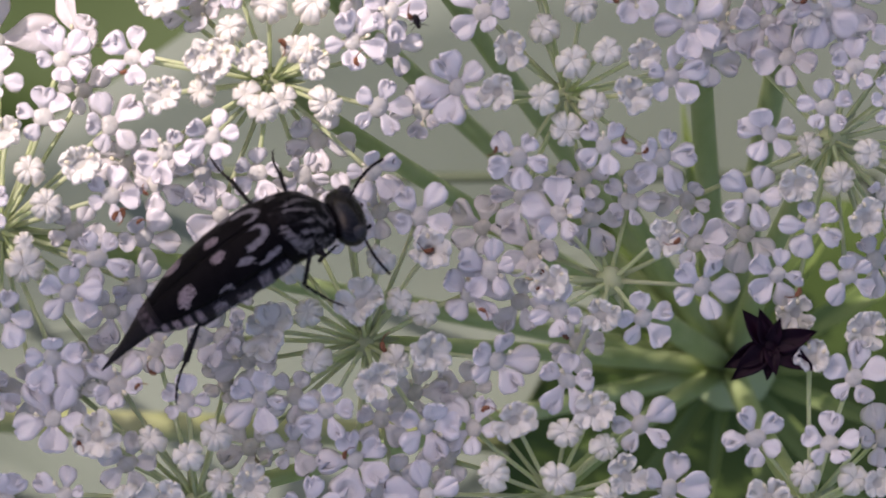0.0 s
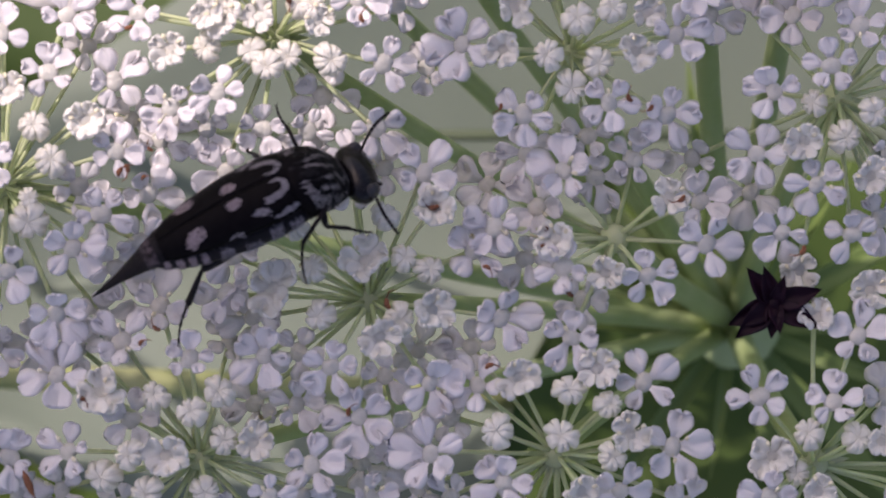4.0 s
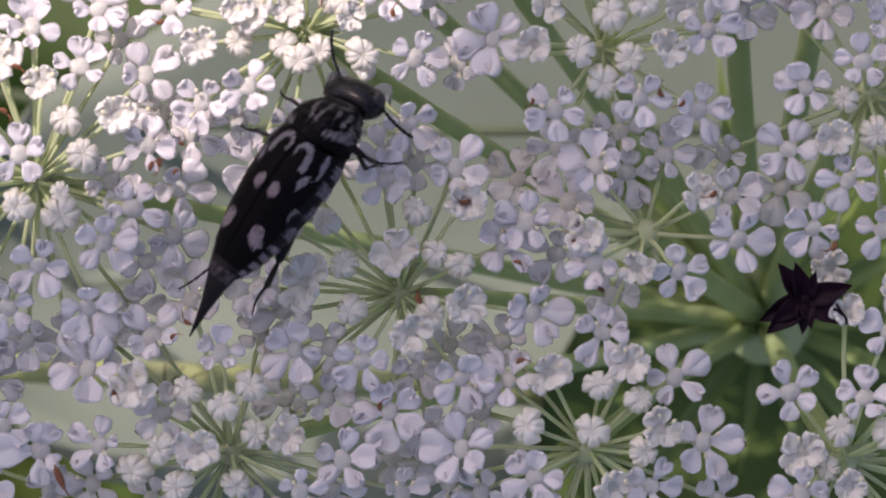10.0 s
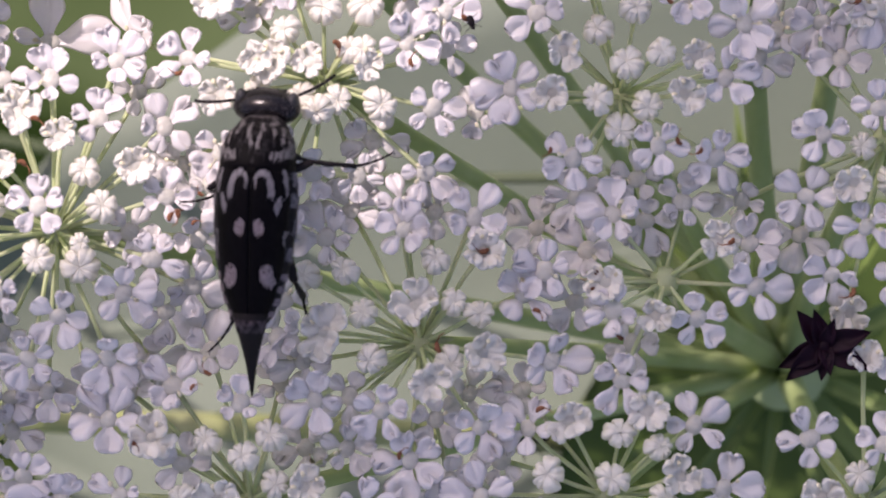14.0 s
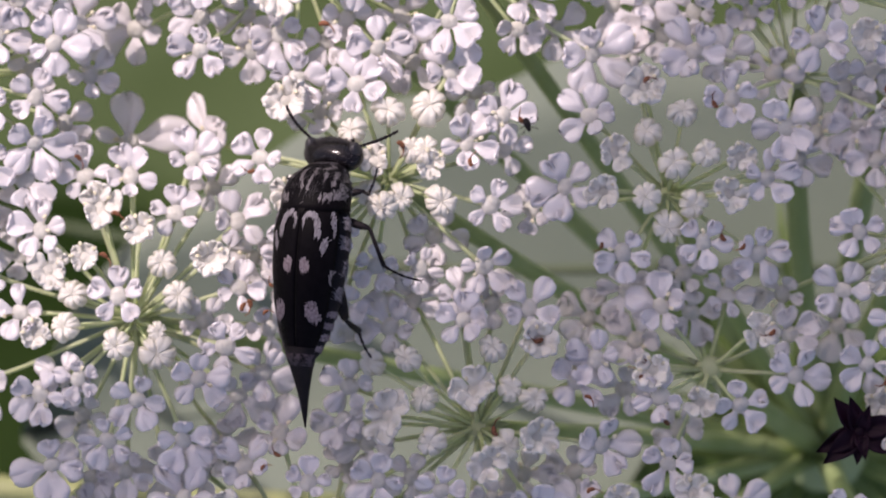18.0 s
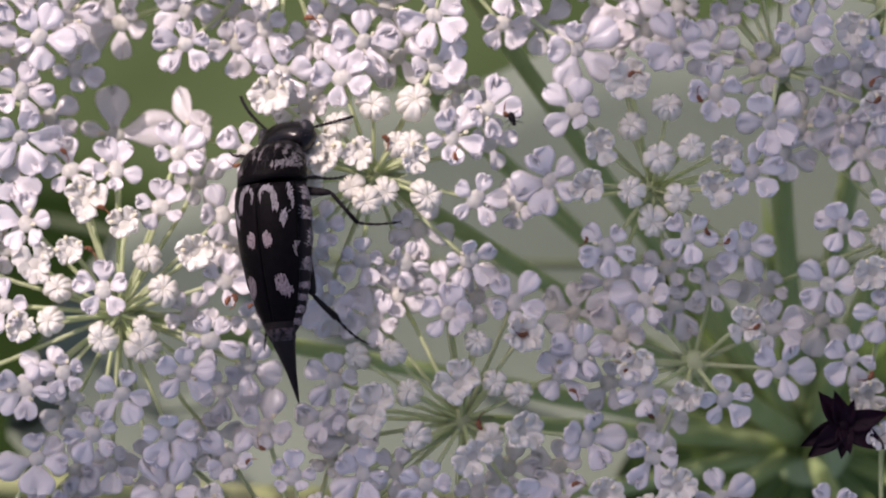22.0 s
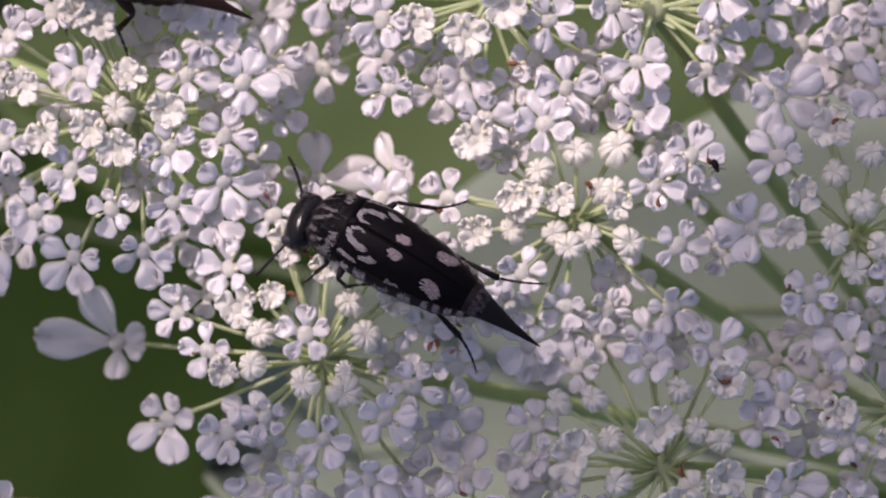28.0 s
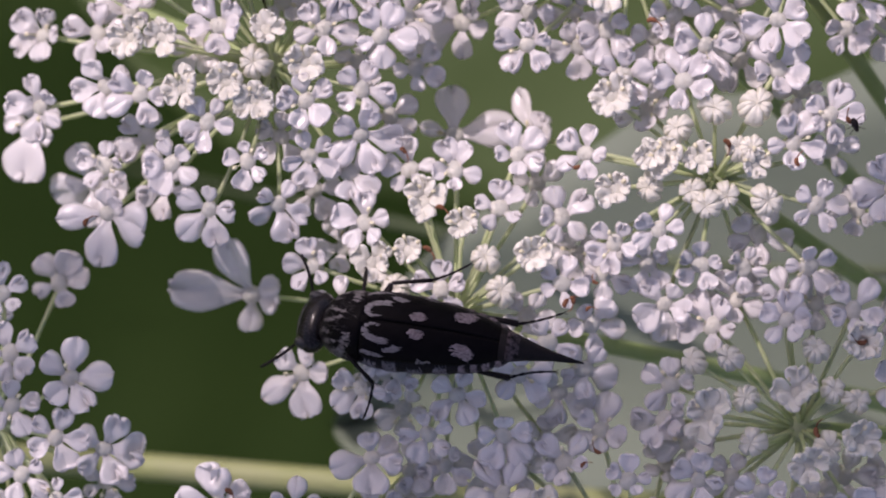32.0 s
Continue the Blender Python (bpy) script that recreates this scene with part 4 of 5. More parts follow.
def leg(thing, name, side, mat):
    """A leg in three pieces, each lying along its own x axis from its joint."""
    hip, (femur, tibia, tarsus) = LEG_SHAPES[name]
    thick = {"front": 0.9, "middle": 1.0, "hind": 1.5}[name]
    ob = placed("leg", mesh("leg", *sweep([(0, 0, 0), (femur * 0.3, 0, 0.02), (femur * 0.7, 0, 0.02), (femur * 0.94, 0, 0), (femur, 0, 0)], [0.10 * thick, 0.15 * thick, 0.13 * thick, 0.085 * thick, 0.05 * thick], 10), mat),
                thing, name + " leg of jointed black segments", at(hip[0], hip[1] * side, hip[2]))
    spurs = [sweep([(tibia - 0.02, 0.03 * k, 0), (tibia + 0.16, 0.09 * k, -0.04)], [0.02, 0.004], 5) for k in (1, -1)]
    spines = [sweep([(tibia * u, 0.05 * k, 0), (tibia * u + 0.10, 0.12 * k, 0)], [0.014, 0.003], 4) for u in (0.35, 0.55, 0.75) for k in (1, -1)]
    shin = placed("tibia", mesh("tibia", *joined(sweep([(0, 0, 0), (0.06, 0, 0), (tibia * 0.5, 0, 0.01), (tibia, 0, 0)], [0.045, 0.065, 0.062 * thick, 0.075 * thick], 9), *spurs, *spines), mat), ob)
    pts, rad = [], []
    for i in range(11):
        u = i / 10
        pts.append((tarsus * u, 0.06 * side * math.sin(u * 3.1), 0.05 * math.sin(u * 3.1)))
        rad.append((0.058 if i % 2 else 0.034) * (1 - 0.35 * u))
    claws = [sweep([(tarsus, 0, 0), (tarsus + 0.09, 0.05 * k, -0.01), (tarsus + 0.13, 0.08 * k, -0.07)], [0.018, 0.012, 0.004], 5) for k in (1, -1)]
    foot = placed("tarsus", mesh("tarsus", *joined(sweep(pts, rad, 8), *claws), mat), ob)
    return ob, shin, foot


def leg_pose(name, side, angles):
    """Poses of femur, tibia and tarsus; angles: direction and rise of each over the body."""
    hip, (femur, tibia, _tarsus) = LEG_SHAPES[name]
    a, b, c = (spin(0, -angles[k + 1], angles[k]) for k in (0, 2, 4))
    inner = a.inverted()
    return at(hip[0], hip[1] * side, hip[2], a), at(femur, 0, 0, inner @ b), at(femur, 0, 0) @ inner @ b @ at(tibia, 0, 0) @ b.inverted() @ c


def antenna(thing, side, mat):
    pts, rad = [], []
    for i in range(23):
        u = i / 22
        pts.append((1.6 * u, side * 0.16 * math.sin(u * 2.2), 0.30 * math.sin(u * 2.2)))
        rad.append((0.056 if i % 2 == 0 else 0.034) * (1 - 0.15 * u) * (0.75 + 0.5 * min(1, u * 2)))
    ob = placed("antenna", mesh("antenna", *sweep(pts, rad, 7), mat), thing, "thin beaded dark antenna", at(3.92, side * 0.56, 1.02, Matrix.Rotation(-HUNCH, 4, "Y") @ spin(0, 0, 25 if side > 0 else -62)))
    return ob


def beetle(label, shell_mat, skin, hair):
    thing = tagged(new("tumbling_flower_beetle"), label, "beetle")
    hairy, middling, dim = (HAIRGREY, HAIRMID, HAIRDIM) if hair is PALE else (hair, hair, hair)
    placed("abdomen", mesh("abdomen", *hunched(lathe(ABDOMEN)), skin), thing, "black underside of the abdomen")
    placed("tail_spine", mesh("tail_spine", *lathe([(-2.0, 1.16, 0.56, 0.42), (-2.35, 1.06, 0.47, 0.36), (-2.7, 0.93, 0.37, 0.29), (-3.1, 0.76, 0.27, 0.22), (-3.6, 0.56, 0.16, 0.14), (-4.1, 0.37, 0.09, 0.08), (-4.55, 0.22, 0.02, 0.02)]), skin), thing, "long pointed black tail spine")
    placed("tail_hair_band", mesh("tail_hair_band", *lathe([(-2.2, 1.10, 0.513, 0.388), (-2.35, 1.06, 0.476, 0.366), (-2.6, 0.967, 0.405, 0.316)]), TAILHAIR), thing, "greyish-purple hair band round the tail's base")
    for side in (1, -1):
        name = "left" if side > 0 else "right"
        wing = placed("wing_case", mesh("wing_case", *shell(-2.40, 2.28, 0.006 * side, 0.68 * side, 26, 12), shell_mat), thing, "black wing case with pinkish-white hair spots")
        marks = [([(0.52, 0.28, 0.22, 0.14)], 110, hair), ([(-0.86, 0.52, 0.28, 0.19), (-1.08, 0.60, 0.17, 0.16)], 180, hair),
                 (trail([(1.72, 0.14), (1.95, 0.13), (2.12, 0.24), (2.12, 0.40), (1.95, 0.53), (1.72, 0.60), (1.45, 0.60)], [0.03, 0.05, 0.06, 0.07, 0.08, 0.09, 0.09]), 170, hairy),
                 (trail([(1.40, 0.86), (1.20, 0.80), (1.00, 0.76)], [0.06, 0.09, 0.07]), 60, hairy),
                 (trail([(2.15, 0.92), (1.85, 0.98), (1.52, 1.02)], [0.05, 0.05, 0.03]), 40, hairy),
                 (trail([(0.35, 1.00), (0.05, 0.98)], [0.05, 0.03]), 14, middling)]
        for n, (discs, count, mat) in enumerate(marks):
            placed("hair_spot", mesh("hair_spot", *hairs(discs, count, 20 * n + side, side, 0.17, 0.034), mat, False), wing)
        for i in range(4):
            x = -2.18 + 0.37 * i
            placed("side_band", mesh("side_band", *flank_patch(x, x + 0.18, -42, 36, side, 60 + i, 200, 0.06), hair, False), thing, "white hair band on the flank")
        for i, (x, w, a0, a1) in enumerate(((-0.60, 0.42, -35, 30), (0.12, 0.55, -45, 20), (0.98, 0.40, -35, 32), (1.60, 0.40, -45, 26))):
            placed("flank_patch", mesh("flank_patch", *flank_patch(x, x + w, a0, a1, side, 70 + i, 190, 0.15), hairy, False), thing, "grey hair patch on the flank")
    pro = placed("pronotum", mesh("pronotum", *hunched(shell(2.20, 3.42, -1.0, 1.0, 18, 22, 0.3)), shell_mat), thing, "black pronotum with grey hair markings")
    for side in (1, -1):
        for i, (pts, w, n) in enumerate(((((2.34, 0.55), (2.36, 0.80), (2.45, 1.02)), (0.04, 0.07, 0.10), 80), (((2.45, 0.10), (2.62, 0.20), (2.85, 0.16)), (0.05, 0.08, 0.05), 70),
                                          (((2.62, 0.56), (2.85, 0.42), (3.05, 0.52), (3.25, 0.36)), (0.07, 0.10, 0.08, 0.05), 110), (((2.50, 1.04), (2.8, 0.98), (3.2, 0.78)), (0.10, 0.12, 0.08), 80),
                                          (((2.55, 0.80), (2.85, 0.74)), (0.06, 0.09), 60), (((3.18, 0.06), (3.32, 0.42)), (0.07, 0.06), 60))):
            placed("hair_mark", mesh("hair_mark", *hunched(hairs(trail(pts, [0.75 * r for r in w]), int(n * 0.9), 50 + 2 * i + side, side, 0.10, 0.026, 1.0)), middling, False), pro)
    placed("fine_hair", mesh("fine_hair", *hunched(hairs([(2.9, 0.0, 0.6, 0.9)], 420, 90, 1, 0.09, 0.012, 0.8)), dim, False), pro)
    placed("scutellum", mesh("scutellum", [back(2.30, 0.14, 0.03), back(2.30, -0.14, 0.03), back(2.08, 0, 0.03), back(2.22, 0, 0.07)], [(0, 2, 3), (2, 1, 3), (1, 0, 3)], shell_mat), thing)
    dome = [(3.68 - 0.55 * math.cos(a), 0.98 - 0.14 * math.sin(a / 2) ** 2, 1.0 * math.sin(a) ** (0.5 if a < 1.6 else 0.9) + 0.01, 0.58 * math.sin(a) ** 0.8 + 0.01) for a in [math.pi * (i + 0.15) / 11.3 for i in range(12)]]
    head = placed("head", mesh("head", *lathe(dome, 32), HEADHAIR if hair is PALE else skin), thing, "rounded glossy black head bent downwards", at(*hunch((3.5, 0, 0.93)), Matrix.Rotation(HUNCH, 4, "Y") @ at(-3.26, 0, -0.9)))
    rnd = random.Random(8)
    strands, tris = [], []
    for _ in range(420):
        i, u, a = rnd.randrange(1, 10), rnd.random(), radians(rnd.uniform(10, 170))
        x, z, w, h = (dome[i][k] + (dome[i + 1][k] - dome[i][k]) * u for k in range(4))
        y, z = w * math.cos(a), z + h * math.sin(a)
        k = len(strands)
        strands += [(x + 0.05, y * 1.01 - 0.007, z + 0.01), (x + 0.05, y * 1.01 + 0.007, z + 0.01), (x - 0.07, y * 1.02, z + 0.035)]
        tris.append((k, k + 2, k + 1))
    placed("fine_hair", mesh("fine_hair", strands, tris, dim, False), head, "fine grey hair")
    for side in (1, -1):
        placed("eye", mesh("eye", *ball((0, 0, 0), 0.31, 18, 12, (0.85, 0.62, 1.10)), EYE), head, "glossy black compound eye", at(3.78, side * 0.78, 1.08))
        placed("palp", mesh("palp", *joined(sweep([(4.0, side * 0.25, 0.7), (4.2, side * 0.42, 0.80), (4.32, side * 0.40, 0.95)], [0.05, 0.05, 0.07], 7)), skin), head)
    limbs = {}
    for name in LEG_SHAPES:
        for side in (1, -1):
            limbs[name, side] = leg(thing, name, side, skin)
    for side in (1, -1):
        limbs["antenna", side] = antenna(head, side, skin)
    limbs["head", 0], limbs["pronotum", 0] = head, pro
    return thing, limbs


BEETLE, JOINTS = beetle("black tumbling flower beetle with pinkish-white spots walking over the florets", BLACK, HAIR, PALE)
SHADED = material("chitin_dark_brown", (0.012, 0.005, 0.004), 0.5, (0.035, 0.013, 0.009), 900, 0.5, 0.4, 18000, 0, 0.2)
SECOND, tucked = beetle("dark brown beetle resting on the florets, pointed tail outwards", SHADED, SHADED, SHADED)
SECOND.matrix_basis = pose((-14.25 - 4.14) * MM, (12.67 + 1.80) * MM, -0.0004, 0, 0, 157)
for name, side in ((n, k) for n in LEG_SHAPES for k in (1, -1)):
    for piece, m in zip(tucked[name, side], leg_pose(name, side, (side * 150, -10, side * 60, -50, side * 130, -30))):
        piece.matrix_basis = m


# ---- small insects ----
def small_ant():
    thing = tagged(new("small_ant"), "tiny dark ant creeping along a stem under the florets", "ant")
    placed("gaster", mesh("gaster", *ball((-0.55, 0, 0.16), 0.26, 12, 8, (1.7, 0.85, 0.8)), HAIR), thing)
    placed("thorax", mesh("thorax", *ball((0.10, 0, 0.15), 0.15, 10, 7, (1.7, 0.8, 0.8)), HAIR), thing)
    head = placed("head", mesh("head", *ball((0.52, 0, 0.16), 0.19, 10, 7, (1.1, 0.9, 0.8)), HAIR), thing)
    for side in (1, -1):
        placed("antenna", mesh("antenna", *sweep([(0.65, 0.06 * side, 0.2), (0.82, 0.26 * side, 0.26), (1.05, 0.30 * side, 0.18)], [0.02, 0.018, 0.02], 5), HAIR), head)
        for x, a in ((0.25, 40), (0.10, 5), (-0.05, -35)):
            c, s = math.cos(radians(90 - a)), math.sin(radians(90 - a))
            placed("leg", mesh("leg", *sweep([(x, 0.08 * side, 0.12), (x + 0.25 * c, (0.08 + 0.28 * s) * side, 0.24), (x + 0.5 * c, (0.08 + 0.5 * s) * side, 0.0)], [0.03, 0.025, 0.015], 5), HAIR), thing)
    for piece in thing.children_recursive:
        piece.data.transform(Matrix.Scale(1.45, 4))
    return thing


def aphid(x, y):
    thing = tagged(new("black_aphid"), "tiny black aphid on a white petal", "aphid")
    placed("body", mesh("body", *ball((0, 0, 0.1), 0.12, 12, 8, (1.6, 0.95, 0.8)), HAIR), thing)
    placed("head", mesh("head", *ball((0.20, 0, 0.09), 0.07, 8, 6), HAIR), thing)
    for side in (1, -1):
        for k in (-0.08, 0.04, 0.14):
            placed("leg", mesh("leg", *sweep([(k, 0.06 * side, 0.08), (k * 1.6, 0.20 * side, 0.1), (k * 2, 0.28 * side, 0)], [0.014, 0.012, 0.008], 5), HAIR), thing)
    thing.matrix_basis = at(x, y, -0.25, spin(0, 0, -70))


def dry_seed(x, y, turn):
    thing = tagged(new("dry_seed"), "small brown dry seed husk caught among the florets", "seed")
    placed("husk", mesh("husk", *lathe([(-0.42, 0, 0.02, 0.02), (-0.25, 0.02, 0.09, 0.08), (0.0, 0.03, 0.12, 0.10), (0.22, 0.02, 0.09, 0.08), (0.40, 0, 0.03, 0.03)], 12), DRIED), thing)
    placed("awn", mesh("awn", *sweep([(0.38, 0, 0), (0.55, 0.03, 0.03), (0.70, 0.10, 0.02)], [0.025, 0.018, 0.006], 6), DRIED), thing)
    thing.matrix_basis = at(x, y, -0.45, spin(0, 8, turn))


dry_seed(-11.32, -6.76, -68)
ANT = small_ant()
aphid(0.31, 8.18)
# seconds, x, y (mm), heading
TRAIL = [
    (0.0, -16.57, -4.73, 0), (7.5, -16.65, -4.89, -2), (8.2, -13.91, -4.97, -2), (8.5, -13.28, -5.04, -6),
    (9.0, -12.35, -5.14, -3), (9.5, -11.2, -5.15, 3), (10.0, -8.98, -4.94, 4), (10.5, -8.88, -4.97, 20),
    (11.0, -8.34, -4.7, 1), (12.0, -6.53, -4.91, -3), (13.0, -2.78, -4.97, -2), (13.5, -0.37, -5.06, 0),
    (14.5, 4.79, -4.86, 1), (17.0, 9.48, -6.78, -20), (32.0, 13.48, -8.28, -20),
]

# ---- movement ----
# seconds, x, y (mm), bank, pitch, heading
STEPS = [
    (0.0, -5.30, 0.38, -34, -9, 34.0), (1.0, -5.18, 0.45, -39, -6, 33.2), (2.0, -5.20, 0.44, -36, -4, 32.4), (3.0, -5.21, 0.48, -33, -7, 28.3),
    (3.5, -5.31, 0.62, -32, -6, 25.7), (5.5, -5.02, 0.74, -16, -2, 27.4), (6.0, -4.68, 0.68, -22, -3, 26.6), (7.0, -4.25, 0.78, -20, 5, 29.1),
    (8.0, -4.23, 0.81, -19, 7, 29.5), (8.5, -3.96, 0.65, -22, 3, 27.7), (9.0, -4.27, 0.78, -21, -0, 45.7), (9.5, -4.59, 1.18, -22, -2, 62.2),
    (10.0, -4.79, 1.11, -24, -4, 54.1), (10.5, -5.32, 1.26, -33, -5, 41.3), (11.0, -5.41, 1.21, -37, -6, 33.0), (11.5, -5.40, 1.02, -32, -12, 30.7),
    (12.0, -5.30, 0.92, -21, -17, 37.2), (12.5, -5.35, 0.93, -17, -14, 43.8), (13.0, -5.21, 1.23, -14, -12, 63.6), (13.5, -5.52, 1.27, -8, -8, 77.3),
    (14.0, -5.99, 1.66, -8, -3, 87.3), (14.5, -6.30, 1.94, -8, -6, 95.2), (15.0, -6.62, 2.22, -9, -8, 96.0), (15.5, -6.52, 2.84, -13, -7, 84.3),
    (17.5, -6.28, 3.14, -15, -1, 84.6), (18.0, -6.20, 3.20, -23, -2, 84.6), (18.5, -6.32, 3.18, -27, -2, 82.4), (19.0, -6.79, 3.48, -38, -2, 85.6),
    (20.0, -6.75, 3.43, -39, -3, 87.7), (21.0, -6.72, 3.62, -34, -1, 88.0), (22.0, -6.66, 3.78, -27, 2, 93.9), (22.5, -6.53, 3.61, -33, 3, 91.0),
    (23.0, -6.66, 3.83, -34, 4, 92.3), (23.5, -6.84, 3.93, -24, 7, 99.9), (24.0, -6.83, 3.71, -21, 10, 103.0), (24.5, -7.13, 4.04, -5, 10, 109.5),
    (26.5, -8.80, 4.29, 32, 9, 143.6), (27.0, -8.84, 4.66, 33, 12, 149.8), (27.5, -8.98, 4.70, 24, 9, 153.3), (28.0, -9.05, 4.71, 14, 8, 149.9),
    (28.5, -9.23, 4.71, 7, 5, 151.9), (29.0, -10.84, 1.51, -47, 1, 154.6), (29.5, -10.81, 1.45, -18, 2, 161.4), (30.0, -11.10, 1.52, -22, 5, 158.6),
    (30.5, -11.58, 1.37, -12, 5, 163.9), (31.0, -11.98, 1.45, 2, 6, 171.5), (31.5, -12.28, 1.32, 11, 5, 172.5), (32.0, -12.48, 1.11, 15, 5, 173.3),
]

# seconds, then direction and rise (degrees, over the body) of femur, tibia and tarsus
LEG_KEYS = {
    ("middle", -1): ((0, -22, 24, -150, -35, -56, -40), (1, -24, 22, -136, -36, -43, -49), (2, -23, 28, -150, -24, -91, -68), (3, -31, 26, -155, -19, -103, -65), (6, -23, 26, -160, -29, -161, -16), (7, -41, 28, -147, -20, -134, -22), (8, -77, 23, -157, -20, -126, -24), (9, -42, 20, -141, -20, -101, -26), (10, -27, 27, -154, -70, 33, -76), (11, -22, 27, -150, -27, -80, -67), (12, -44, 14, -192, -27, -69, -68), (13, -120, 7, -186, -26, -112, -41), (14, -66, -8, -95, -22, -67, -35), (15, -102, -7, -132, -6, -99, -13), (18, -101, -2, -157, -13, -112, -43), (19, -75, -20, -140, -32, -80, -44), (20, -87, -26, -154, -44, -77, -45), (22, -98, -17, -149, -23, -93, -33), (23, -105, -26, -164, -39, -102, -40), (24, -105, 1, -230, -67, -98, -59), (27, -100, 31, -119, -27, -138, -32), (28, -116, 17, -155, -8, -122, -35), (29, -59, 8, -161, -28, -134, -49), (30, -48, 40, -170, -14, -135, -25), (31, -119, 13, -176, -30, -146, -9), (32, -108, 12, -166, -7, -148, -1)),
    ("front", -1): ((0, -70, 6, 133, -52, 41, -37), (1, -91, -19, 34, -39, -54, -46), (2, -57, 10, 83, -63, 8, -58), (3, -101, -20, 16, -28, -17, -48), (6, -109, 14, -55, -78, -5, -55), (7, -121, 2, -99, -74, -13, -60), (8, -119, 20, -126, -77, -40, -57), (9, -56, 38, -196, -50, -174, -68), (10, -88, 1, -241, -88, -50, -28), (11, -93, -1, -198, -65, 125, -78), (12, -72, -1, -188, -65, 302, -35), (13, -95, 9, -102, -19, 278, -24), (14, -108, 7, -108, -63, 265, -46), (15, -111, -5, -116, -64, 267, -49), (18, -76, 1, -232, -80, 355, -21), (19, -83, 26, -156, -57, 322, -37), (22, -128, 38, -71, -79, 267, -36), (23, -98, 48, -125, -41, 286, -64), (24, -110, -23, -113, -32, 254, -32), (27, -123, 51, -26, -52, 307, -46), (28, -73, 51, 20, -72, 337, -53), (29, -152, 67, -81, -52, 269, -52), (30, -93, 23, -30, -38, 313, -21), (31, -124, -1, -116, -29, 256, -7), (32, -105, 13, -83, -29, 299, -60)),
    ("hind", -1): ((0, -172, 5, -151, -22, -162, -42), (1, -167, -4, -158, -46, -163, -45), (2, -168, -4, -175, -55, -157, -47), (3, -167, 0, -152, -46, -150, -47), (6, -174, 1, -150, -15, -139, -41), (7, -182, -4, -161, -17, -141, -22), (8, -182, -6, -162, -17, -147, -22), (9, -182, 1, -175, -6, -169, -9), (10, -165, -2, -195, -44, -194, -41), (11, -183, -23, -17, -74, -145, -56), (12, -165, -13, 62, -84, -153, -48), (13, -174, 11, 182, -59, -162, -34), (14, -159, -14, 191, -66, -168, -44), (15, -166, 6, 201, -27, -152, -29), (18, -169, -24, 177, -74, -164, -43), (19, -164, -10, 215, -63, -164, -52), (20, -171, -21, 194, -65, -152, -55), (22, -173, -6, 204, -47, -151, -47), (23, -173, -10, 205, -42, -152, -54), (24, -172, -13, 202, -25, -162, -49), (27, -163, -4, 192, -12, -165, -11), (28, -160, -3, 187, -14, -154, -6), (29, -175, -20, 167, -45, -145, -37), (30, -187, -73, 165, -7, -138, -23), (31, -166, -18, 173, -34, -159, -9), (32, -165, -1, 179, -12, -157, -3)),
    ("front", 1): ((0, 62, 49, 82, -2, 84, -9), (1, 68, 56, 84, 4, 85, -3), (2, 76, 54, 86, -2, 87, -7), (3, 83, 52, 90, 20, 92, 2), (6, 94, 42, 95, -6, 95, -16), (7, 105, 38, 97, -10, 96, -21), (8, 108, 36, 100, -4, 97, -17), (9, 89, 42, 90, -30, 90, -28), (10, 82, 48, 92, -38, 92, -34), (11, 129, 69, 104, -40, 105, -36), (13, 58, 51, 120, -68, 117, -67), (15, -10, 53, 136, -78, 138, -77), (19, 14, 54, 82, -43, 79, -40), (23, 34, 59, 73, -41, 71, -36), (27, 133, -22, 100, -74, 191, -65), (28, 112, 1, 35, -64, 53, -52), (29, 77, 75, 88, -23, 87, -18), (30, 103, 20, 91, 12, 78, -25), (32, 6, 64, -71, -75, -72, -75)),
    ("middle", 1): ((0, 97, 50, 101, -16, 101, -5), (1, 112, 56, 103, -17, 104, -9), (3, 137, 58, 108, -45, 108, -45), (6, 101, 53, 98, -61, 98, -61), (8, 149, 23, 117, -49, 122, -42), (9, 106, 44, 97, -53, 97, -51), (11, 142, 56, 109, -37, 109, -36), (13, 135, 37, 133, -43, 134, -36), (14, 120, 28, 200, -78, 104, -22), (15, 79, 65, 152, -81, 153, -81), (18, 138, 61, 94, -68, 94, -68), (19, 155, 59, 97, -48, 97, -48), (22, 152, 52, 87, -62, 87, -62), (23, 143, 59, 85, -53, 85, -53), (27, 93, 15, 209, -25, 127, -63), (28, 102, 23, 235, -79, 224, -35), (29, 125, 67, 94, -26, 94, -25), (30, 118, 45, 87, -57, 88, -57), (31, 92, 30, 136, -56, 118, -10), (32, 32, 46, 144, -30, 76, -42)),
    ("hind", 1): ((0, -172, -3, 144, -46, 153, -41), (3, -169, -6, 149, -47, 159, -41), (7, -168, -16, 147, -68, 159, -63), (8, -171, -17, 147, -67, 160, -61), (9, -187, -2, 179, -6, 159, -18), (10, -185, 2, 185, -5, 154, -16), (11, -162, -11, 204, -20, 173, -23), (12, -161, 4, 174, -40, 182, -29), (13, -179, 7, 187, 5, 164, -20), (14, -189, 0, 190, -20, 142, -26), (15, -185, 5, 193, 1, 154, -14), (18, -180, -4, 151, -50, 160, -41), (19, -185, -1, 137, -39, 148, -31), (23, -186, -9, 132, -48, 144, -41), (26.5, -154, -23, 207, -64, 173, -51), (27, -179, -14, 192, -48, 166, -58), (28, -184, -9, 173, -41, 153, -46), (29, -192, 1, 115, -37, 121, -35), (30, -198, 2, 171, -9, 209, -55), (31, -194, -6, 170, -12, 217, -25), (32, -184, -6, 183, -28, 197, -6)),
}


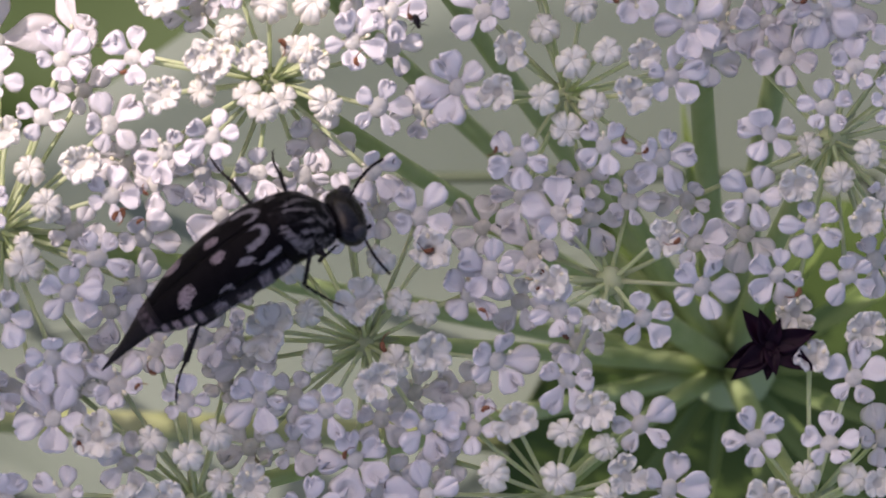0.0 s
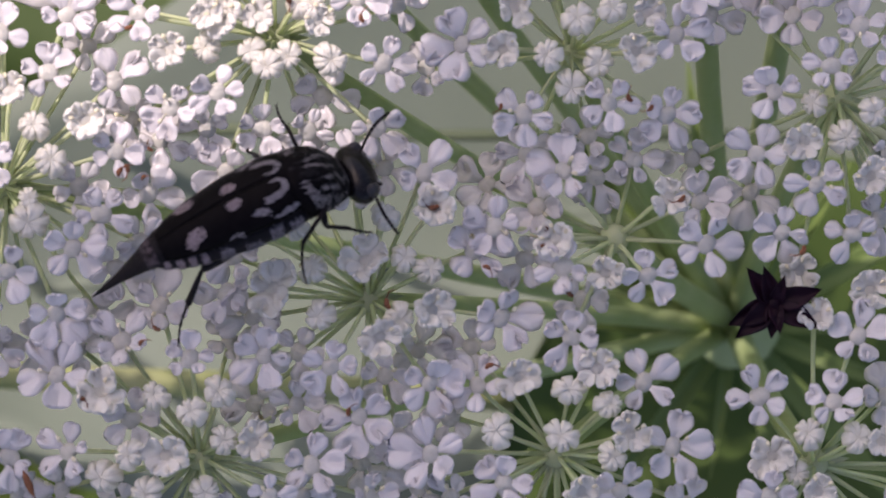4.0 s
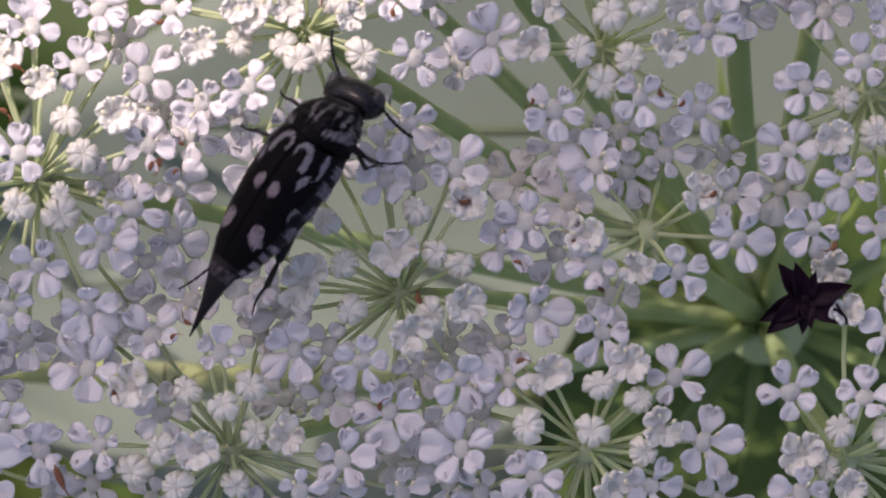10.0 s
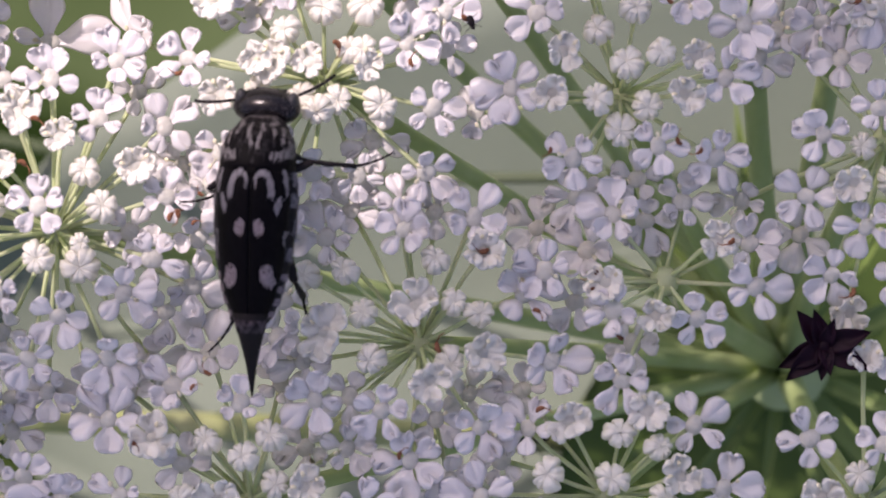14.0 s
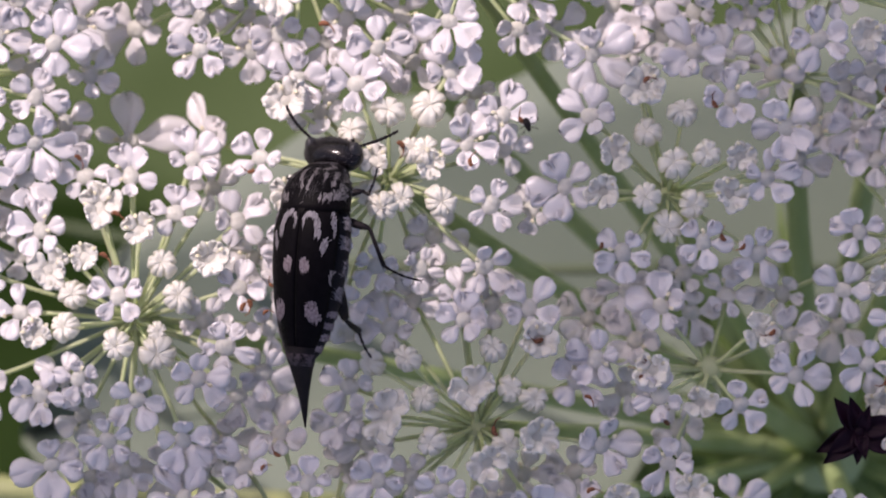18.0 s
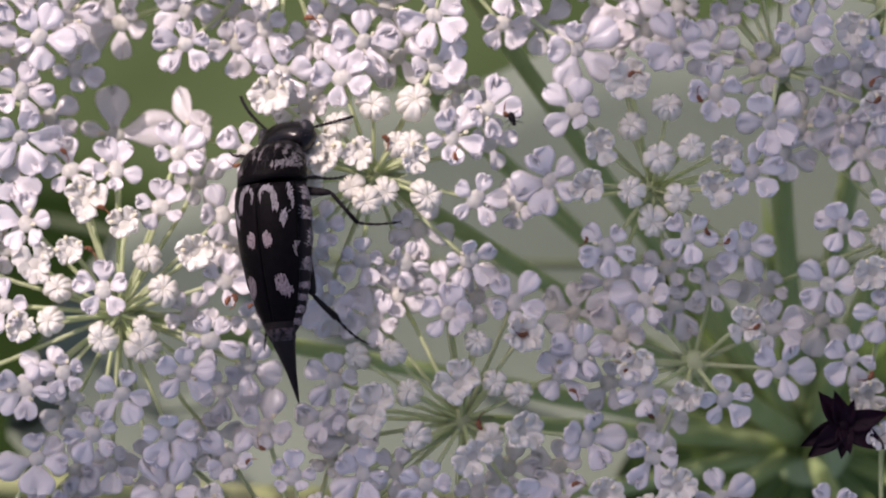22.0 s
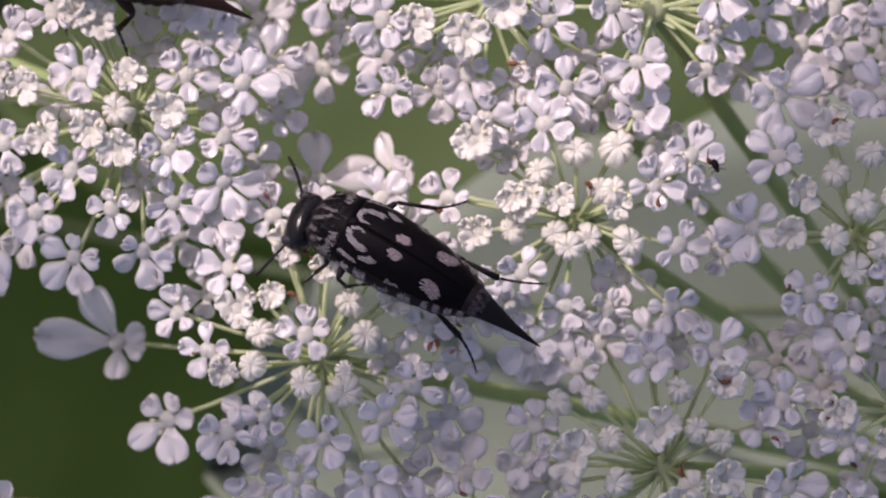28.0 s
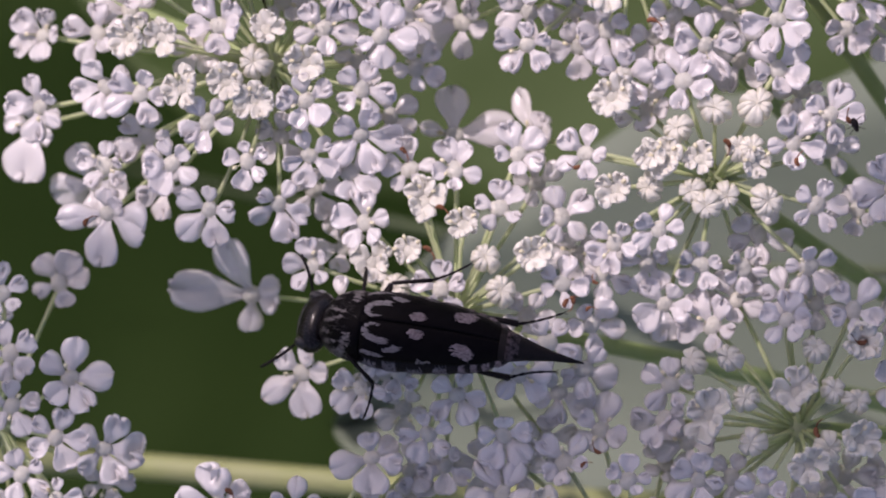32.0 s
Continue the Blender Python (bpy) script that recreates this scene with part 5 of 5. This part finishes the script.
def motions():
    # the added twig moves to shift its shade: seconds, offset (mm)
    walk(SHADE_TWIG, [(t, pose(0, y * MM, 0)) for t, y in ((0, 1.2), (9, 1.2), (13, 0.6), (15, 0), (24.5, 0), (27, 1.0), (28.2, 1.4), (29, 0.3), (32, 0.4))])
    walk(ANT, [(t, pose(x * MM, y * MM, -20 * MM, 0, 0, turn)) for t, x, y, turn in TRAIL])
    walk(BEETLE, [(t, pose(x * MM, y * MM, 0.60 * MM, bank, pitch, turn) @ at(0, 0, -0.20)) for t, x, y, bank, pitch, turn in STEPS])
    for (name, side), keys in LEG_KEYS.items():
        times = [row[0] for row in keys]
        rows = [(t, leg_pose(name, side, [float(np.interp(t, times, [row[k] for row in keys])) for k in range(1, 7)])) for t in [i * 0.25 for i in range(129)]]
        for k, piece in enumerate(JOINTS[name, side]):
            walk(piece, [(t, poses[k]) for t, poses in rows])
    # the fore body bends on the hind body: seconds, nod, turn
    bends = ((0, 0, 0), (3, 0, 3), (6, 0, 12), (7, 0, 17), (8, 0, 20), (9, 0, 29), (10, 0, 14), (11, 0, 5), (12, 0, 0), (14, 0, 0), (15, 8, -6), (17, 0, 2), (18, 0, 5), (19, 0, 12), (20, 0, 14), (21, 0, 13), (22, 10, 8), (23, 4, 17), (24, 9, 2), (26.5, 4, 0), (27.5, 0, 3), (29, 0, 15), (30, 0, 25), (31, 0, 2), (32, 0, -8))
    # the head turns on the fore body: seconds, nod, turn
    nods = ((0, 0, -6), (3, -6, -8), (6, 4, -4), (7, 10, -6), (9, 4, 0), (11, -6, -6), (12, -14, 0), (13, -4, 0), (15, 0, -6), (18, -4, -8), (21, -2, -8), (23, 4, 0), (24, 4, 0), (26.5, 10, 6), (28.5, 8, 4), (30, -4, 0), (32, -6, 0))
    # seconds, swing of each antenna
    swings = {("antenna", 1): ((0, -16), (1, 15), (2, 21), (3, -33), (3.5, -15), (5.5, 35), (6, 41), (7, 52), (8, 51), (9, 35), (10, 15), (11, -55), (12, -25), (13, 25), (14, 69), (15, 35), (18, 15), (19, -5), (21, 5), (24, 15), (26.5, 35), (28, 45), (30, 15), (32, 15)),
              ("antenna", -1): ((0, -17), (1, -19), (2, -20), (3, -12), (6, -19), (7, 12), (8, 3), (9, 32), (10, -32), (11, -13), (12, 6), (13, 12), (14, 8), (15, 27), (18, 7), (19, 1), (21, 4), (23, -19), (24, 34), (26.5, 22), (28, 22), (29.5, 2), (30, -5), (31, 2), (32, 2))}
    beats = [i * 0.5 for i in range(65)]

    def between(rows, k):
        return [float(np.interp(t, [row[0] for row in rows], [row[k] for row in rows])) for t in beats]

    fore = [at(2.2, 0, 0.9, spin(0, nod, turn)) @ at(-2.2, 0, -0.9) for nod, turn in zip(between(bends, 1), between(bends, 2))]
    walk(JOINTS["pronotum", 0], list(zip(beats, fore)))
    head = JOINTS["head", 0]
    rest = head.matrix_basis.copy()
    walk(head, [(t, m @ rest @ at(3.2, 0, 0.9, spin(0, nod, turn)) @ at(-3.2, 0, -0.9)) for t, m, nod, turn in zip(beats, fore, between(nods, 1), between(nods, 2))])
    for (name, side), keys in swings.items():
        limb = JOINTS[name, side]
        rest = limb.matrix_basis.copy()
        rows = []
        for t, a, lean, bend in zip(beats, between(keys, 1), between(STEPS, 3), between(bends, 2)):
            # held level in the world while the body leans
            way = a + (25 if side > 0 else -62)
            level = math.degrees(math.asin(math.sin(radians(way)) * math.sin(radians(lean))))
            rows.append((t, rest @ spin(0, 0, a - bend) @ spin(0, level, 0)))
        walk(limb, rows)


motions()
